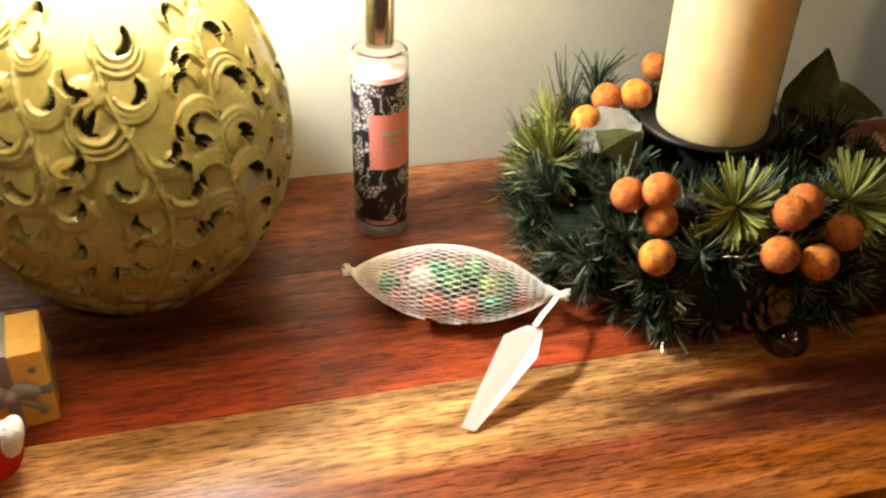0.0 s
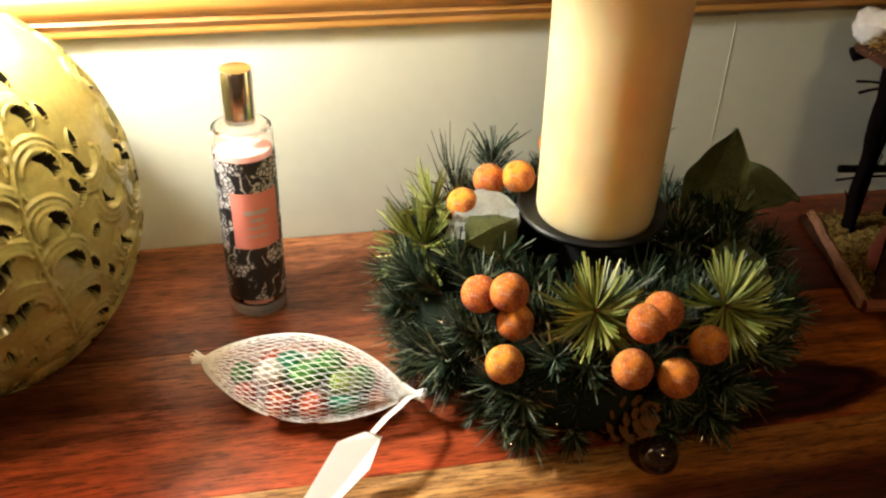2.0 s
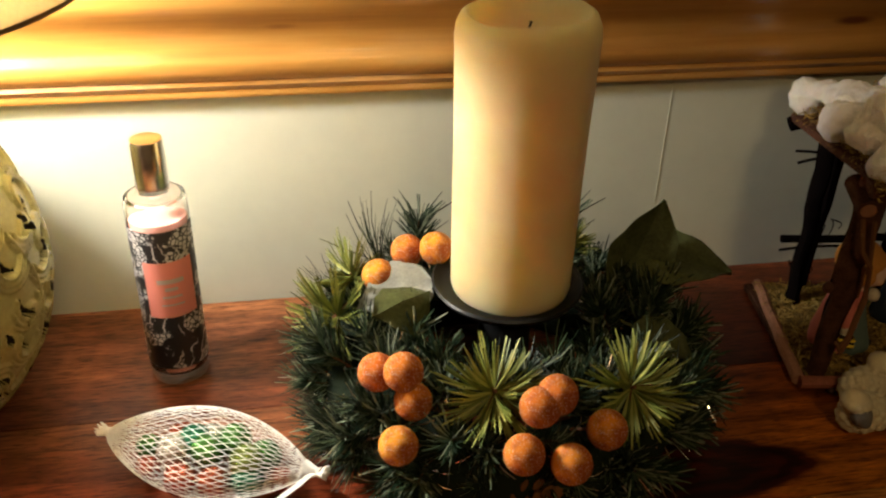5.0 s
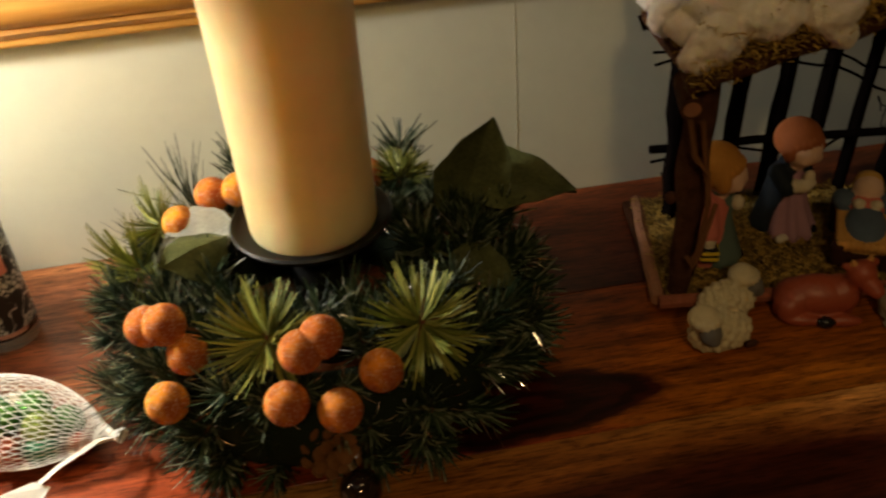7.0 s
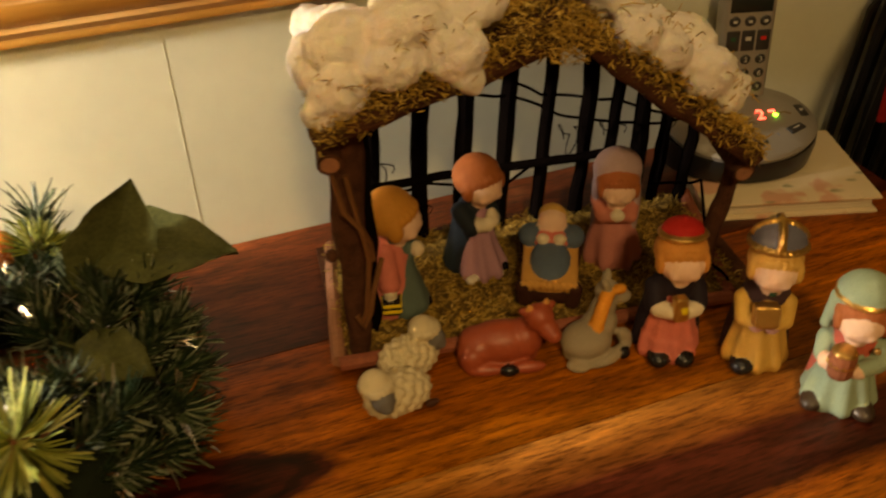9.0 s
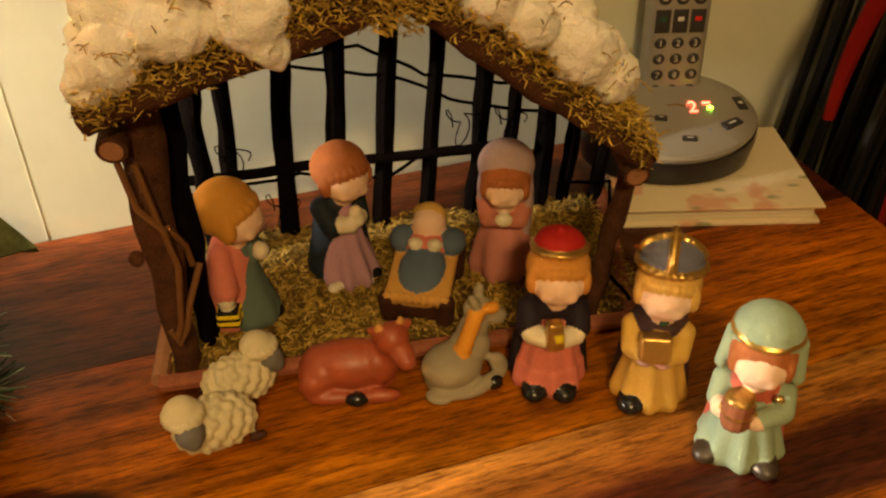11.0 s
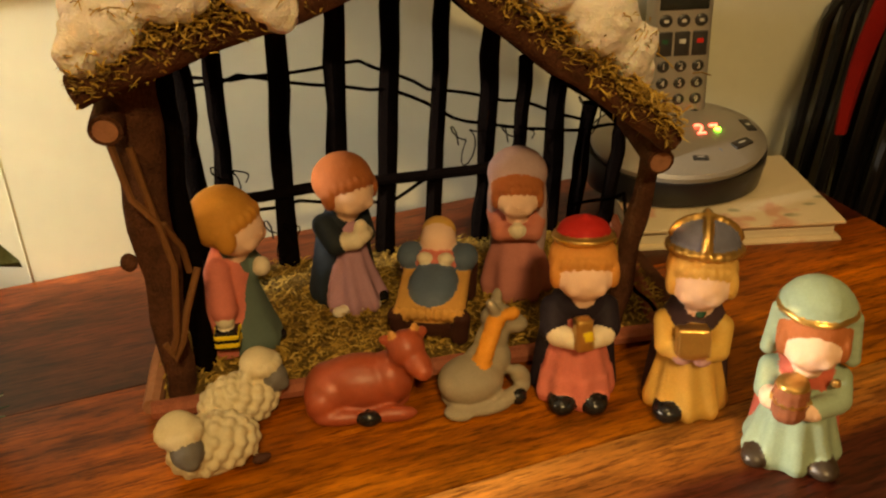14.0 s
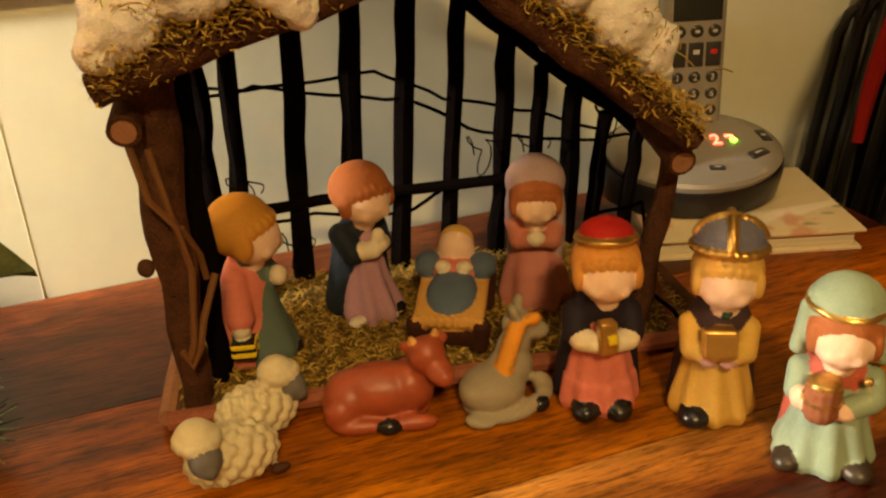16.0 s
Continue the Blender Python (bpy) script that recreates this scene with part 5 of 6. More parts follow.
# angel with a lantern, facing the crib
p = [gown(((0, 18, 19, -7), (6, 19, 20, -7), (30, 14, 15, -4), (52, 10, 11, -2), (62, 7, 7, -2)), 2, 7, 0.9), gown(((0, 21.5, 20, 2), (7, 23, 21, 2), (30, 19, 17, 1), (48, 15, 14, 0), (58, 11, 10, 0), (64, 7, 7, 0)), 0, 6, 1.0),
     limb((-12, 0, 54), (-19, -4, 33), 7, 8, 0), ell(-21.5, -5, 28, 5.5, 5.5, 6, 4), block(-23, -6, 17, 6, 6.5, 5.5, 6, (0, 0, 20), 1.5), block(-23, -6, 20.8, 6.6, 7.1, 1.3, 5, (0, 0, 20), 0.4), block(-23, -6, 15.5, 6.6, 7.1, 1.3, 5, (0, 0, 20), 0.4),
     limb((11, -4, 55), (6, -15, 48), 6.5, 6, 2), ell(4, -19, 50, 5.5, 5, 6, 4), ell(0, -5, 62, 9, 8, 3, 2), ell(4, -21, 3.5, 7, 8, 4, 6)] + head(0, -4, 77.5, 18, tilt=-4)
model("figurine", p, [PINK, SKIN, bisque("grey_green_robe", (0.12, 0.17, 0.15)), bisque("ginger_hair", (0.6, 0.27, 0.06)), CREAM, bisque("lantern_yellow", (0.85, 0.62, 0.05)), BLACK], STABLE @ pose(0.05, 0.052, 0.0095, 0, 0, 63) @ Matrix.Scale(1.03, 4), "bisque figurine in a rose robe holding a lantern", GR)
# kneeling father
p = [gown(((0, 19, 22, -5), (6, 20, 23, -5), (28, 13, 15, -4), (52, 10, 10, -2), (62, 7, 7, -1)), 0, 9, 2.4, 56), gown(((0, 21.5, 19, 4), (6, 22.5, 19, 4), (26, 19.5, 15, 3), (48, 16.5, 12.5, 1), (58, 12, 10, 0), (64, 7, 7, 0)), 2, 5, 0.8),
     limb((-13, -1, 54), (-12, -12, 45), 7.5, 7, 2), limb((12, -1, 54), (9, -12, 46), 6.5, 6, 2), limb((-10, -13, 46), (-3, -20, 48), 5.5, 5.5, 4), limb((8, -13, 47), (2, -20, 50), 5, 5, 4), ell(1, -20, 55, 4.5, 4, 6, 4), ell(10, -18, 3.5, 8, 9, 4.5, 5)] + head(1, -5, 77, 16.6, tilt=-2)
model("figurine", p, [bisque("lilac_gown", (0.45, 0.25, 0.32)), SKIN, bisque("slate_blue_cloak", (0.016, 0.022, 0.03)), HAIR_R, CREAM, BLACK], STABLE @ pose(0.122, 0.086, 0.0095, 0, 0, 24) @ Matrix.Scale(1.04, 4), "bisque figurine in lilac with a slate blue cloak, praying", GR)
# kneeling mother
p = [gown(((0, 21, 21, -3), (8, 22.5, 22, -3), (24, 19, 18, -2), (38, 13.5, 12, 0), (56, 11, 10, 0), (62, 7, 7, 0)), 0, 7, 2.4, 46, 0.8), limb((-13, 0, 54), (-10, -12, 46), 6.5, 6.5, 2), limb((13, 0, 54), (10, -12, 46), 6.5, 6.5, 2), limb((-9, -13, 46), (-2, -17, 48), 5.5, 5, 2), limb((9, -13, 46), (2, -17, 48), 5.5, 5, 2),
     ell(0, -19, 50, 5.5, 4.5, 5, 4), ell(0, 2, 80, 19, 17.5, 17.5, 5), gown(((1, 15, 8, 9), (20, 17, 9, 9), (50, 17, 10, 7), (74, 18, 12, 4)), 5, 6, 1.0), ell(15, 0, 50, 4.5, 9, 30, 5), ell(-15, 1, 62, 4, 8, 14, 5)] + head(0, -8, 71, 15, tilt=-8)
model("figurine", p, [bisque("dusty_rose_gown", (0.52, 0.2, 0.17)), SKIN, bisque("salmon_sleeve", (0.56, 0.2, 0.15)), HAIR_R, CREAM, bisque("mauve_veil", (0.45, 0.32, 0.33))], STABLE @ pose(0.232, 0.069, 0.0095, 0, 0, -16), "bisque figurine in a rose gown and mauve veil, kneeling", GR)
# manger with the baby figure
p = [block(0, 0, 9, 17, 22, 8, 0, bevel=2), ell(0, -21, 11, 16, 4, 8, 0)] + [limb((sx * 16, sy * 22, 5), (sx * 17.5, sy * 24, 20 + sy * 3), 5.5, 5, 0) for sx in (-1, 1) for sy in (-1, 1)]
p += [block(0, 1, 22, 19, 27, 4, 1, (9, 0, 0), 3.5), ell(0, -4, 26, 13, 19, 6, 2, (12, 0, 0)), ell(0, 12, 31, 12.5, 8, 6, 3, (12, 0, 0)), ell(-6, 7, 35, 4.2, 4, 3.6, 5), ell(6, 7, 35, 4.2, 4, 3.6, 5), ell(0, 22, 39, 10.2, 9.8, 10.5, 4), ell(0, 26, 42, 9.8, 8.2, 9, 6),
      ell(-15, 17, 31, 8, 10, 7.5, 2), ell(15, 17, 31, 8, 10, 7.5, 2), ell(0, 27, 30, 16, 6, 6, 2)]
p += [ell((k - 4) * 4.2, -26, 20, 1.7, 1.8, 4.5, 1) for k in range(9)]
model("manger_figurine", p, [bisque("dark_manger_wood", (0.05, 0.018, 0.012)), bisque("straw_yellow", (0.62, 0.33, 0.1)), bisque("slate_blue_blanket", (0.1, 0.14, 0.2)), PINK, SKIN, CREAM, HAIR_Y], STABLE @ pose(0.171, 0.042, 0.0095, 0, 0, -20) @ Matrix.Scale(1.12, 4), "manger figurine with a swaddled baby on straw", GR, 1.0, 2)
sculpt("cotton_tuft", [((0.006 * k - 0.012, 0.003 * (k % 2), 0.004), (0.005, 0.0045, 0.004), (0, 0, 20 * k), 0) for k in range(5)] + [((0.004, 0.005, 0.007), (0.004, 0.004, 0.005), (0, 0, 0), 0)],
              [paint("loose_cotton", (0.8, 0.72, 0.6), 0.95, bump=0.6)], STABLE @ pose(0.125, 0.062, 0.0095, 0, 0, 15), rough=0.002, label="small tuft of loose cotton on the moss", category="cotton tuft")
# three kings
CAPE = ((2, 24, 14, 5), (28, 21.5, 13, 5), (48, 18.5, 12.5, 3), (58, 16.5, 13, 0), (66, 13, 11.5, -1), (73, 8, 8, -2))
p = [gown(((0, 20, 17.5, -2), (5, 21.5, 19, -2), (19, 19.5, 17.5, -2), (20.5, 18, 16, -2), (40, 13.5, 13, -2), (58, 11, 11, -1), (66, 8, 8, -1)), 0, 9, 1.6, 60), gown(CAPE, 2, 6, 0.7), limb((-14, -3, 57), (-14, -10, 49), 7, 7.5, 2), limb((14, -3, 57), (14, -10, 49), 7, 7.5, 2),
     limb((-12, -15, 47), (-5, -20, 48), 6, 5.5, 4), limb((12, -15, 47), (5, -20, 48), 6, 5.5, 4), block(0, -22.5, 53, 4.6, 4.2, 9, 6, (-8, 0, 12), 1.2), block(2.5, -26.2, 53.5, 2.3, 0.8, 2.6, 8, (-8, 0, 12), 0.3), block(2.5, -25.8, 47.2, 2.3, 0.8, 2.4, 8, (-8, 0, 12), 0.3), ell(-8.5, -17, 5, 8, 9.5, 6, 5, (0, 0, -10)), ell(8.5, -17, 5, 8, 9.5, 6, 5, (0, 0, 10)),
     ell(1, 1, 98, 17, 17, 3.8, 6, (-10, 0, 0)), ell(1, 2, 100.5, 13.6, 13.6, 7.6, 7, (-10, 0, 0)), ell(1, 1, 108.5, 1.8, 1.8, 1.8, 7)] + head(1, -4, 82, 16.4)
model("figurine", p, [PINK, SKIN, bisque("dark_plum_cape", (0.022, 0.016, 0.024)), HAIR_O, CREAM, BLACK, GOLD, bisque("crimson_cap", (0.42, 0.02, 0.02)), bisque("lantern_yellow_box", (0.8, 0.6, 0.05))], pose(0.7325, -0.2535, 0, 0, 0, -22) @ Matrix.Scale(1.02, 4), "bisque king figurine in rose gown and dark cape", GR)
p = [gown(((0, 21, 19, -2), (6, 22.5, 20.5, -2), (28, 17.5, 16, -2), (46, 13.5, 13, -2), (62, 10, 10, -1)), 0, 9, 1.7, 60, 0.6), gown(((2, 23, 13.5, 6), (28, 21, 13, 6), (48, 18, 12, 4), (56, 17.5, 13.5, 0), (64, 14, 12.5, -1), (73, 9, 9, -2)), 2, 6, 0.8),
     limb((-14.5, -5, 54), (-13, -14, 45), 6.5, 6.5, 0), limb((14.5, -5, 54), (13, -14, 45), 6.5, 6.5, 0), limb((-12, -15, 45), (-6, -20, 45), 6, 5, 0), limb((12, -15, 45), (6, -20, 45), 6, 5, 0), ell(-5, -22, 43, 5, 4, 4, 9), ell(5, -22, 43, 5, 4, 4, 9), block(-0.5, -22, 54, 8.6, 5.5, 7.5, 6, (-18, 0, 8), 1.2), ell(-0.5, -26, 48.5, 8.4, 3.5, 3, 6, (-18, 0, 8)),
     ell(2, -14, 66.5, 3, 2.6, 3, 8), ell(-9, -18, 5.5, 8.5, 10, 6.5, 5), ell(1, 1, 101, 17.2, 17, 13, 7, (-8, 0, 0))] + head(1, -5, 83.5, 16.6)
for k in range(26):
    a = k / 26 * 2 * math.pi
    p.append(ell(1 + 18 * math.cos(a), 0.5 + 17.6 * math.sin(a), 98 + 2.6 * math.sin(a) * -1, 2.7, 2.7, 2.5, 6))
for k in range(15):
    a = -1.35 + k * 0.193
    p += [ell(1, 1 + 17.2 * math.sin(a), 101.5 + 13.2 * math.cos(a), 2.6, 2.6, 2.3, 6), ell(1 + 17.2 * math.sin(a), 1, 101.5 + 13.2 * math.cos(a), 2.4, 2.4, 2.2, 6)]
model("figurine", p, [bisque("mustard_gown", (0.62, 0.38, 0.1)), SKIN, bisque("brown_plum_cape", (0.06, 0.035, 0.04)), HAIR_Y, CREAM, BLACK, GOLD, bisque("grey_violet_cap", (0.14, 0.14, 0.19)), bisque("green_brooch", (0.02, 0.08, 0.05), 0.2), bisque("mauve_sleeves", (0.5, 0.28, 0.26))], pose(0.785, -0.285, 0, 0, 0, -34), "bisque king figurine in mustard gown with gold crown", GR)
p = [gown(((0, 22, 19, -2), (5, 23.5, 20.5, -2), (25, 18, 16, -2), (44, 14.5, 13, -1), (58, 11, 10, 0)), 0, 9, 1.7, 56), gown(((6, 22.5, 12, 7), (28, 20, 12, 7), (46, 16, 11, 5), (56, 13, 10, 1)), 2, 5, 0.7), gown(((48, 15.5, 13, -1), (55, 14.5, 12.5, -1), (61, 8, 8, -2)), 2), limb((-15, -3, 50), (-16, -11, 43), 6.8, 6.5, 0), limb((15, -3, 50), (16, -11, 43), 6.8, 6.5, 0),
     limb((15, -12, 42), (6, -19, 41), 6.2, 5.6, 0), ell(4, -21, 40.5, 6, 4.6, 5, 1), ell(-15, -18, 43, 4.8, 5, 6, 1), gown(((36, 6.6, 6.6, -22), (40, 7.8, 7.8, -22), (54, 8.2, 8.2, -22), (56, 7, 7, -22)), 7, 12, 1.4, 200, dx=-6), ell(13, -15.5, 55, 2.6, 2.2, 2.6, 6), ell(-15, -14, 4.8, 8, 10.5, 5.6, 5, (0, 0, -25)), ell(15, -15, 4.8, 8, 10, 5.6, 5, (0, 0, 20)),
     ell(0, 0, 84, 18.2, 17.4, 17, 0), ell(0, 6, 70, 18, 10.5, 20, 0), limb((-16, -4, 84), (-18.5, -6, 64), 4.5, 4.2, 0), limb((16, -4, 84), (18.5, -6, 64), 4.5, 4.2, 0), ell(0, -1, 88, 18.9, 18.2, 2.7, 6, (6, 0, 0))] + head(0, -8.5, 74, 15, fringe=False)
p += [ell(-6, -22, 56, 7.8, 7.8, 2.6, 6), ell(-6, -22, 47, 8.9, 8.9, 1.6, 6)]
model("figurine", p, [bisque("mint_gown", (0.31, 0.41, 0.3)), SKIN, bisque("coral_red_cape", (0.56, 0.13, 0.09)), HAIR_R, CREAM, bisque("brown_shoe", (0.045, 0.03, 0.02), 0.35), GOLD, bisque("brown_basket", (0.28, 0.1, 0.05))], pose(0.8115, -0.341, 0, 0, 0, -40) @ Matrix.Scale(1.02, 4), "bisque king figurine in mint gown and headcloth", GR)


# animals
def sheep(m, turn, label):
    rng = random.Random(int(turn * 7 + 40))
    p = [((0, 0, 0.015), (0.024, 0.0155, 0.016), (0, 0, 0), 0), ((0, 0, 0.006), (0.022, 0.0135, 0.006), (0, 0, 0), 0)]
    for i in range(90):
        z = 1 - 2 * (i + 0.5) / 90
        a, r = i * 2.399963, math.sqrt(1 - z * z)
        if z > -0.55:
            p.append(((0.0235 * r * math.cos(a), 0.0152 * r * math.sin(a), 0.015 + 0.0155 * z), (0.0036, 0.0036, 0.0036), (0, 0, 0), 0))
    hx, hy, hz = -0.0175, -0.004, 0.031
    a = radians(turn)
    f = Vector((math.sin(a), -math.cos(a), -0.32))
    c = Vector((hx, hy, hz))
    p += [(tuple(c + Vector((0, 0, 0.002)) - f * 0.002), (0.0118, 0.0115, 0.0108), (0, 0, 0), 0), (tuple(c + f * 0.0088 + Vector((0, 0, -0.002))), (0.0088, 0.0088, 0.0096), (0, 0, 0), 1), (tuple(c + f * 0.0135 + Vector((0, 0, -0.0035))), (0.0052, 0.0052, 0.0054), (0, 0, 0), 1)]
    for i in range(16):
        b = i / 16 * 2 * math.pi
        p.append((tuple(c + Vector((0.0102 * math.cos(b), 0.0102 * math.sin(b), 0.0035))), (0.0032, 0.0032, 0.004), (0, 0, 0), 0))
    p.append(((0.022, -0.012, 0.004), (0.006, 0.003, 0.0028), (0, 0, 0), 2))
    return sculpt("sheep_figurine", p, [bisque("cream_fleece", (0.62, 0.54, 0.36)), bisque("grey_muzzle", (0.16, 0.15, 0.14)), bisque("dark_brown_hoof", (0.07, 0.03, 0.02))], m, voxel=0.0011, smooth=2, label=label, category="figurine", group="animal figurines")


sheep(pose(0.5325, -0.237, 0, 0, 0, 8) @ Matrix.Scale(0.93, 4), 4, "cream bisque sheep figurine lying down, grey face")
sheep(pose(0.5515, -0.205, 0, 0, 0, 188) @ Matrix.Scale(0.88, 4), -142, "cream bisque sheep figurine lying down, head turned away")
ox = [((0, 0, 0.0165), (0.0285, 0.016, 0.0165), (0, 0, 0), 0), ((-0.017, 0, 0.014), (0.0145, 0.0165, 0.0145), (0, 0, 0), 0), ((0.016, 0, 0.018), (0.014, 0.0145, 0.016), (0, 0, 0), 0), ((0.022, -0.002, 0.029), (0.0085, 0.0085, 0.0125), (0, 20, 0), 0), ((0.026, -0.0055, 0.041), (0.0105, 0.0105, 0.0108), (0, 0, 0), 0),
      ((0.0315, -0.013, 0.0355), (0.0075, 0.0095, 0.007), (18, 0, 30), 0), ((0.034, -0.018, 0.034), (0.0058, 0.006, 0.0056), (0, 0, 0), 0), ((0.0165, -0.004, 0.0455), (0.0058, 0.0026, 0.0036), (0, 20, 0), 0), ((0.0345, 0.0, 0.0475), (0.004, 0.0026, 0.0036), (0, -20, 0), 0), ((0.0185, -0.006, 0.0505), (0.0022, 0.002, 0.0034), (0, -15, 0), 1), ((0.031, -0.002, 0.052), (0.0022, 0.002, 0.0034), (0, 10, 0), 1),
      ((-0.012, -0.0165, 0.0045), (0.015, 0.0045, 0.0046), (0, 0, 0), 0), ((0.017, -0.0165, 0.0048), (0.0135, 0.0048, 0.0048), (0, 0, 0), 0), ((0.0035, -0.0195, 0.0048), (0.0068, 0.0042, 0.0048), (0, 0, 0), 2), ((-0.022, -0.012, 0.01), (0.009, 0.0065, 0.01), (0, 0, 0), 0), ((-0.029, -0.004, 0.01), (0.003, 0.005, 0.01), (0, 0, 0), 0), ((0, 0.0, 0.004), (0.028, 0.015, 0.004), (0, 0, 0), 0)]
sculpt("ox_figurine", ox, [bisque("red_brown_ox", (0.36, 0.075, 0.035), 0.42), bisque("ochre_horn", (0.6, 0.3, 0.1)), BLACK], pose(0.617, -0.2185, 0, 0, 0, -16) @ Matrix.Diagonal((1.0, 1.0, 0.98, 1)), voxel=0.0012, label="red-brown bisque ox figurine lying down", category="figurine", group="animal figurines")
dk = [((0, 0, 0.0155), (0.0185, 0.0165, 0.0158), (0, 0, 0), 0), ((0.012, 0.005, 0.021), (0.0135, 0.012, 0.017), (0, 22, 0), 0), ((0.0165, 0.008, 0.034), (0.0095, 0.009, 0.017), (0, 14, 0), 0), ((0.021, 0.01, 0.05), (0.0092, 0.0088, 0.0095), (0, 0, 0), 0), ((0.0285, 0.006, 0.0455), (0.009, 0.0065, 0.0065), (0, 28, -10), 0),
      ((0.0165, 0.006, 0.0605), (0.003, 0.0046, 0.0085), (0, -18, 0), 0), ((0.0235, 0.016, 0.0595), (0.0028, 0.004, 0.008), (0, 10, 0), 0), ((0.026, 0.002, 0.0565), (0.0045, 0.004, 0.0045), (0, 0, 0), 1), ((0.018, -0.014, 0.0065), (0.0145, 0.0045, 0.0046), (0, 0, 20), 0), ((0.027, -0.0065, 0.012), (0.0055, 0.005, 0.0105), (0, -20, 0), 0), ((0.0205, -0.0165, 0.0055), (0.005, 0.0044, 0.0055), (0, 0, 0), 2),
      ((0.002, -0.0165, 0.0045), (0.014, 0.0046, 0.0042), (0, 0, -8), 0), ((-0.013, -0.0125, 0.004), (0.0085, 0.0065, 0.0042), (0, 0, -40), 0), ((0, 0, 0.004), (0.017, 0.0155, 0.004), (0, 0, 0), 0)]
for k in range(7):
    dk.append(((0.0045 + 0.0021 * k, -0.0035 + 0.0012 * k, 0.0285 + 0.0042 * k), (0.0058, 0.0054, 0.0036), (0, -25, 0), 1))
sculpt("donkey_figurine", dk, [bisque("grey_beige_donkey", (0.33, 0.28, 0.2)), bisque("orange_mane", (0.7, 0.29, 0.05)), BLACK], pose(0.6755, -0.2375, 0, 0, 0, 4) @ Matrix.Diagonal((1.05, 1, 0.85, 1)), voxel=0.0012, label="grey-beige bisque donkey figurine with orange mane", category="figurine", group="animal figurines")


# ---- book and telephone ----
BOOK = pose(0.853, -0.127, 0, 0, 0, -17.6)


def book():
    t = thing("book", BOOK, "closed hardback book with a floral printed cover", "book")
    W, D, H = 0.15, 0.118, 0.0165
    m, n, l, b = nodes_of("floral_cover")
    v = coords(n, l)
    base = ramp(n, l, noise_tex(n, l, v, 14, 3), ((0.35, (0.72, 0.62, 0.42)), (0.65, (0.78, 0.66, 0.48))))
    fl = ramp(n, l, noise_tex(n, l, v, 30, 2), ((0.56, (0, 0, 0)), (0.64, (0.8, 0.8, 0.8))))
    lf = n.new("ShaderNodeTexVoronoi")
    lf.inputs["Scale"].default_value = 1.0
    l.new(coords(n, l, (36, 85, 40), (0, 0, 0.6)), lf.inputs["Vector"])
    leaf = ramp(n, l, lf.outputs["Distance"], ((0.2, (0.75, 0.75, 0.75)), (0.3, (0, 0, 0))))
    leaf = mixc(n, l, 1.0, leaf, ramp(n, l, noise_tex(n, l, v, 22, 2), ((0.5, (0, 0, 0)), (0.56, (1, 1, 1)))), "MULTIPLY")
    l.new(mixc(n, l, leaf, mixc(n, l, fl, base, (0.66, 0.33, 0.22)), (0.22, 0.24, 0.12)), b.inputs["Base Color"])
    b.inputs["Roughness"].default_value = 0.4
    part("cover", box(bmesh.new(), (W / 2, D / 2, H - 0.0012), (W + 0.006, D + 0.004, 0.0024), 0.0006), m, t, "cream cover printed with flowers and leaves")
    part("back_cover", box(bmesh.new(), (W / 2, D / 2, 0.0012), (W + 0.004, D + 0.003, 0.0024), 0.0006), m, t)
    pm, n, l, b = nodes_of("page_edges")
    l.new(ramp(n, l, noise_tex(n, l, coords(n, l, (3, 3, 2200)), 1.0, 2), ((0.3, (0.6, 0.53, 0.4)), (0.7, (0.8, 0.74, 0.6)))), b.inputs["Base Color"])
    part("page_block", box(bmesh.new(), (W / 2, D / 2 + 0.002, H / 2), (W - 0.004, D - 0.004, H - 0.0048), 0.0003), pm, t, "cream page edges")
    part("spine", box(bmesh.new(), (0.0006, D / 2, H / 2), (0.003, D + 0.003, H - 0.001), 0.0012), m, t)


book()


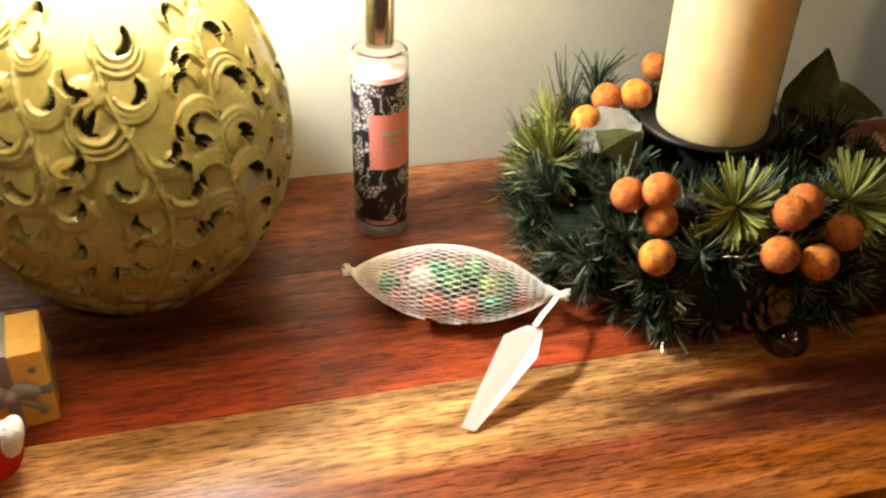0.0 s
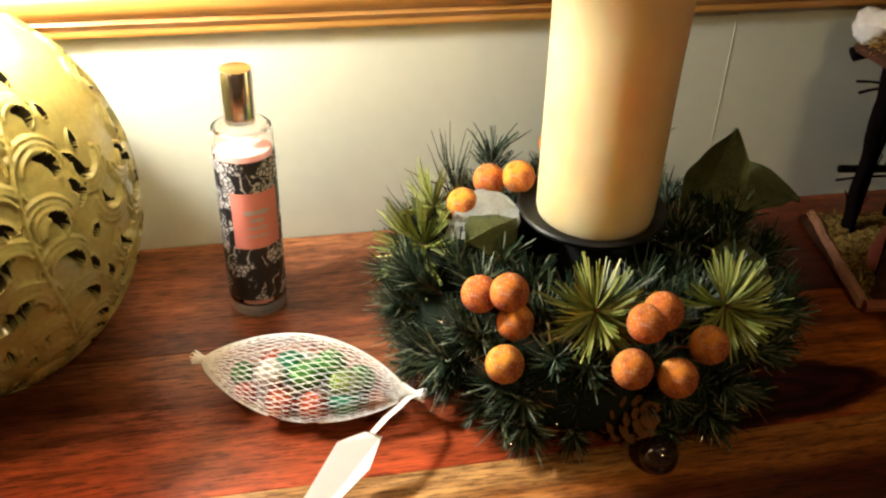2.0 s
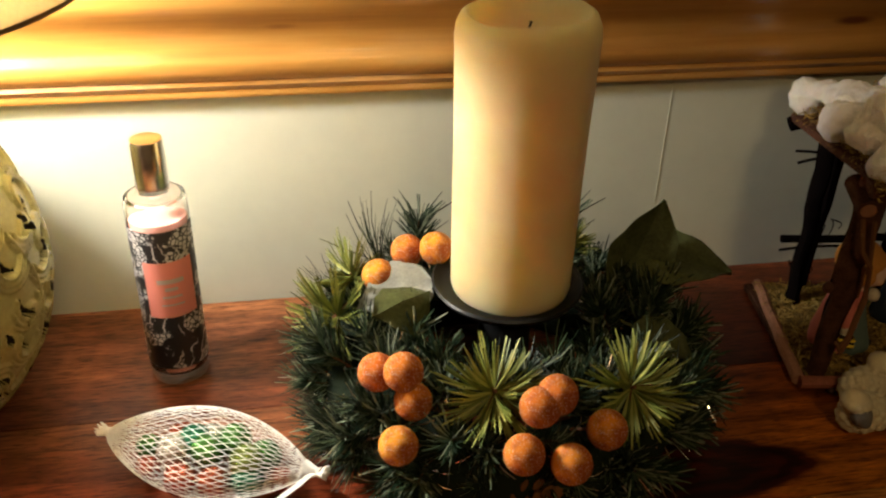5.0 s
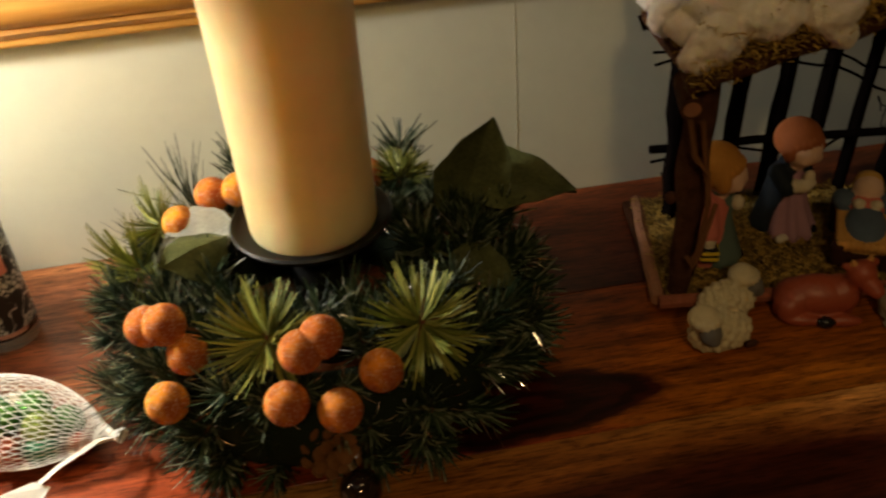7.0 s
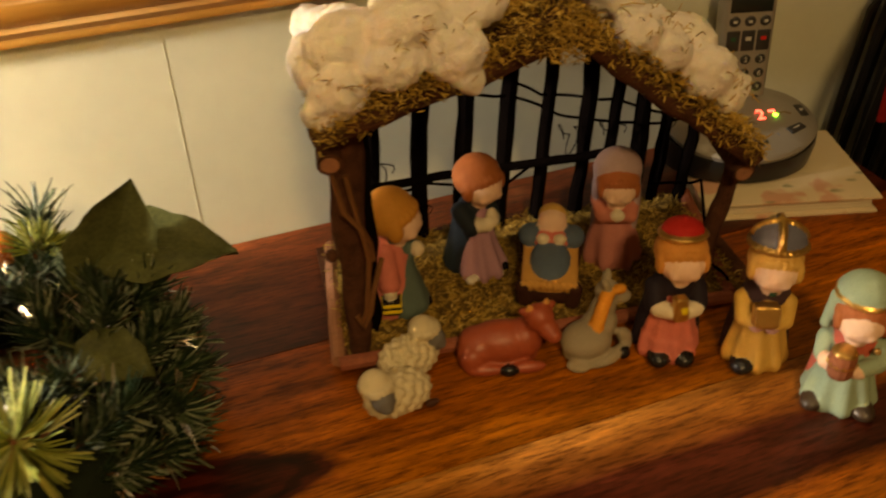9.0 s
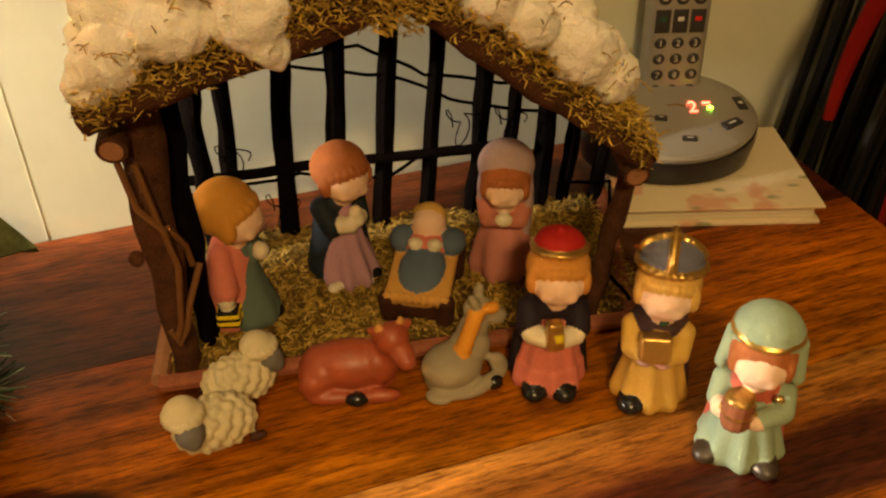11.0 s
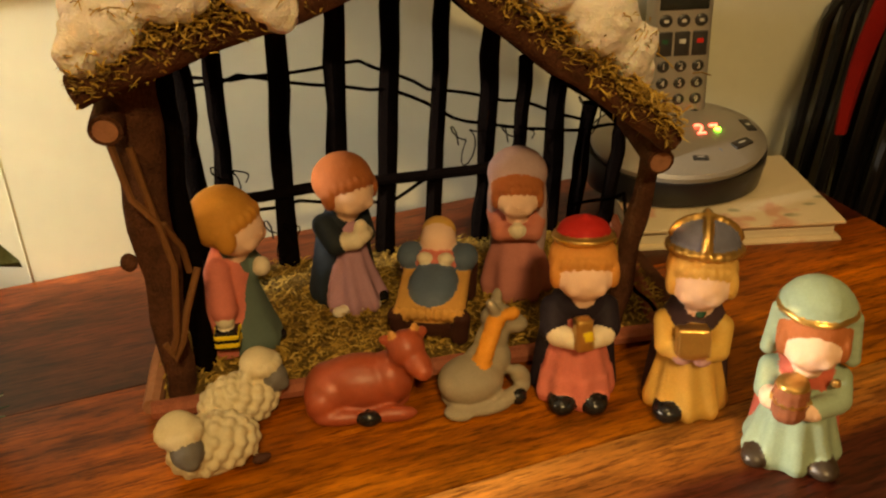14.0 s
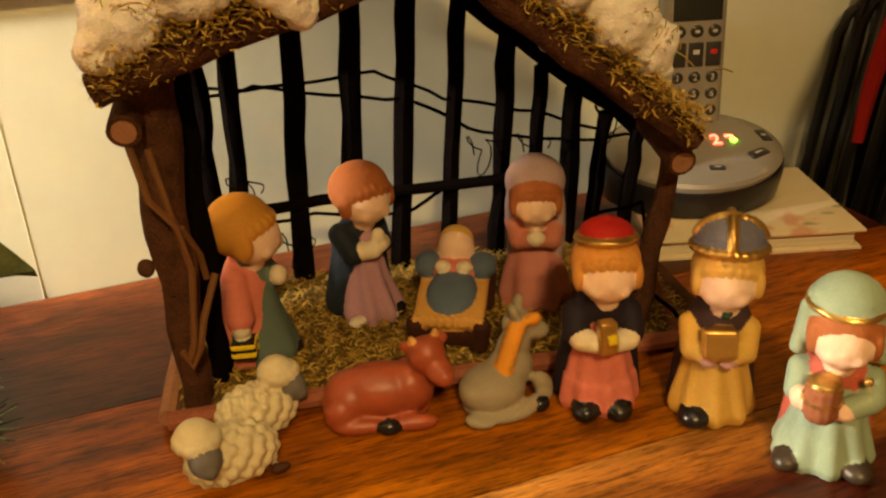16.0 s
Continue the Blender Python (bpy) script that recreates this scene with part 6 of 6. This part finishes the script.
def telephone():
    t = thing("cordless_telephone", pose(0.922, -0.066, 0.0165, 0, 0, -16), "silver cordless telephone standing in its round answering base", "telephone")
    silver = paint("silver_plastic", (0.36, 0.345, 0.32), 0.33, 0.35, vary=0.04, bump=0.05)
    black = paint("black_plastic", (0.012, 0.012, 0.013), 0.28, vary=0.1, bump=0.03)
    btn = paint("dark_grey_key", (0.03, 0.03, 0.032), 0.35, bump=0.02)
    pale = paint("pale_key_print", (0.6, 0.6, 0.58), 0.5, bump=0)
    foot = lathe(bmesh.new(), ((0.062, 0.0), (0.068, 0.003), (0.0715, 0.014), (0.071, 0.022)), 56, sx=1.0, sy=0.76)
    for v in foot.verts:
        if v.co.z > 0.01:
            v.co.z += (v.co.y + 0.053) * 0.24
    part("foot", foot, black, t, "black lower shell")
    tilt = pose(0, 0, 0.0188, 13.5, 0, 0)
    top = lathe(bmesh.new(), ((0.066, 0.014), (0.0685, 0.0205), (0.066, 0.0232), (0.05, 0.026), (0.025, 0.0275), (0.001, 0.028)), 56, sx=1.0, sy=0.76)
    bmesh.ops.transform(top, matrix=tilt, verts=top.verts)
    part("base_top", top, silver, t, "silver top shell")
    part("cradle", box(bmesh.new(), (0.006, 0.03, 0.04), (0.058, 0.03, 0.014), 0.006, seg=3), silver, t)
    # keys of the base
    for x, y, sx, sy, r in ((0.043, -0.018, 0.019, 0.0085, 30), (0.056, 0.006, 0.009, 0.016, 10), (0.006, -0.034, 0.012, 0.0055, -5), (-0.012, -0.012, 0.01, 0.005, -6)):
        z = 0.0175 + 0.0108 * (1 - min(1, (x * x + (y / 0.76) ** 2) ** 0.5 / 0.0705) ** 2) ** 0.55
        k = part("base_key", box(bmesh.new(), (0, 0, 0), (sx, sy, 0.004), 0.0015, seg=2), btn, t)
        k.matrix_basis = tilt @ pose(x, y, z, 0, 6 * (1 if x > 0.02 else 0), r)
        part("key_print", box(bmesh.new(), (0, 0, 0.0021), (sx * 0.4, sy * 0.16, 0.0003)), pale, k, smooth=False)
    red = glow("red_led", (1.0, 0.08, 0.05), 2.2)
    cu = bpy.data.curves.new("digit", "FONT")
    cu.body, cu.size, cu.extrude, cu.align_x = "2", 0.0165, 0.0002, "CENTER"
    dg = new("digit", cu)
    dg.parent = t
    cu.materials.append(red)
    dg.matrix_basis = tilt @ pose(0.0155, -0.006, 0.0283, 4, 0, 0)
    tagged(dg, "lit red figure on the display")
    part("red_dot", box(bmesh.new(), tilt @ Vector((0.0275, 0.0045, 0.028)), (0.0062, 0.0018, 0.0008), 0, pose(0, 0, 0, 13.5)), red, t, "lit red segment")
    part("green_dot", ball(bmesh.new(), tilt @ Vector((0.0295, -0.001, 0.028)), (0.0024, 0.0024, 0.001)), glow("green_led", (0.2, 1.0, 0.05), 3.0), t, "lit green lamp")
    part("mark", box(bmesh.new(), tilt @ Vector((0.022, -0.026, 0.0262)), (0.006, 0.004, 0.0006), 0, pose(0, 0, 0, 18, 0, 0)), paint("blue_grey_mark", (0.2, 0.25, 0.4), 0.4, bump=0), t)
    # handset, leaning back in the cradle
    h = part("handset", box(bmesh.new(), (0, 0, 0.078), (0.0485, 0.022, 0.166), 0.008, seg=4), silver, t, "silver handset")
    h.matrix_basis = pose(0.006, 0.028, 0.009, -5, 0, 0)
    f = -0.0112
    part("screen", box(bmesh.new(), (0, f, 0.135), (0.038, 0.0012, 0.03), 0.0005), paint("dark_screen", (0.02, 0.024, 0.022), 0.1, bump=0), h, "dark display window")
    part("earpiece", box(bmesh.new(), (0, f, 0.155), (0.014, 0.0012, 0.003), 0.0005), black, h)
    rows = (("", 0.112, 0.0052), ("wide", 0.0945, 0.0085), ("123", 0.077, 0.0049), ("456", 0.064, 0.0049), ("789", 0.051, 0.0049), ("*0#", 0.038, 0.0049), ("end", 0.0265, 0.005))
    for text, z, r in rows:
        for i, x in enumerate((-0.0138, 0.0, 0.0138)):
            if text == "end" and i == 1:
                continue
            bm = bmesh.new()
            if text == "wide":
                box(bm, (x, f, z), (0.0118, 0.0018, 0.0185), 0.0008)
            else:
                ball(bm, (x, f, z), (r, 0.0013, r * (0.92 if text != "end" else 0.7)), None, 0, 18, 8)
            k = part("key", bm, btn, h)
            if text == "wide":
                part("key_print", box(bmesh.new(), (x, f - 0.001, z + 0.002), (0.005, 0.0003, 0.0035)), (paint("green_print", (0.03, 0.1, 0.06), 0.5, bump=0), pale, paint("red_print", (0.6, 0.03, 0.03), 0.5, bump=0))[i], k, smooth=False)
            elif len(text) == 3 and text != "end":
                cu = bpy.data.curves.new("digit", "FONT")
                cu.body, cu.size, cu.extrude, cu.align_x, cu.align_y = text[i], 0.0068, 0.00012, "CENTER", "CENTER"
                cu.materials.append(pale)
                d = new("digit", cu)
                d.parent = k
                d.matrix_basis = pose(x, f - 0.0014, z, 90, 0, 0)
            else:
                part("key_print", box(bmesh.new(), (x, f - 0.0013, z), (0.0035, 0.0003, 0.0022)), pale, k, smooth=False)


telephone()


# ---- dark cables at the far end ----
def cable_bundle():
    rng = random.Random(8)
    t = thing("cable_bundle", pose(1.075, -0.05, FLOOR), "hanging bundle of black cables with one red cable", "cables")
    blk = paint("black_cable_rubber", (0.005, 0.0045, 0.0045), 0.35, bump=0.05)
    rd = paint("red_cable_rubber", (0.22, 0.015, 0.015), 0.5, bump=0.05)
    for i in range(44):
        x, y = 0.004 + 0.0125 * (i % 15) + rng.uniform(-0.003, 0.003), 0.03 - 0.045 * (i // 15) + rng.uniform(-0.006, 0.006)
        top = 0.88 + 0.08 * rng.random() + (i % 15) * 0.009
        pts = []
        for k in range(16):
            s = k / 15
            z = 0.02 + s * (top - 0.02)
            pts.append((x + 0.05 * max(0, s - 0.78) / 0.22 * (0.5 + 0.5 * rng.random() * 0.1) + 0.004 * math.sin(s * 9 + i), y + 0.004 * math.cos(s * 7 + i), z))
        e = pts[-1]
        for k in range(1, 7):
            a = k / 6 * math.pi
            pts.append((e[0] + 0.05 * (1 - math.cos(a)), e[1], e[2] + 0.03 * math.sin(a)))
        part("cable", tube(bmesh.new(), pts, 0.005, 7), rd if i in (35, 37) else blk, t, "red cable" if i in (35, 37) else "")
    strap = bmesh.new()
    rows = []
    for k in range(19):
        q = k / 18
        x, z = STRAP_TOP[0] + (STRAP_END[0] - STRAP_TOP[0]) * q - 0.012 * math.sin(math.pi * q), STRAP_TOP[1] + (STRAP_END[1] - STRAP_TOP[1]) * q
        w = 0.014 - 0.009 * q
        rows.append([strap.verts.new((x - 1.075 + a * w, STRAP_Y + 0.05 + b, z - FLOOR)) for a, b in ((-1, 0), (0, -0.003), (1, 0), (1, 0.002), (0, 0.0), (-1, 0.002))])
    for a, b in zip(rows, rows[1:]):
        for j in range(6):
            strap.faces.new((a[j], a[(j + 1) % 6], b[(j + 1) % 6], b[j]))
    strap.faces.new(rows[0][::-1])
    strap.faces.new(rows[-1])
    part("strap", strap, paint("red_webbing", (0.2, 0.008, 0.008), 0.6, vary=0.2, bump=0.3), t, "red cloth strap")


STRAP_Y, STRAP_TOP, STRAP_END = -0.135, (1.062, 0.21), (1.018, 0.066)
cable_bundle()
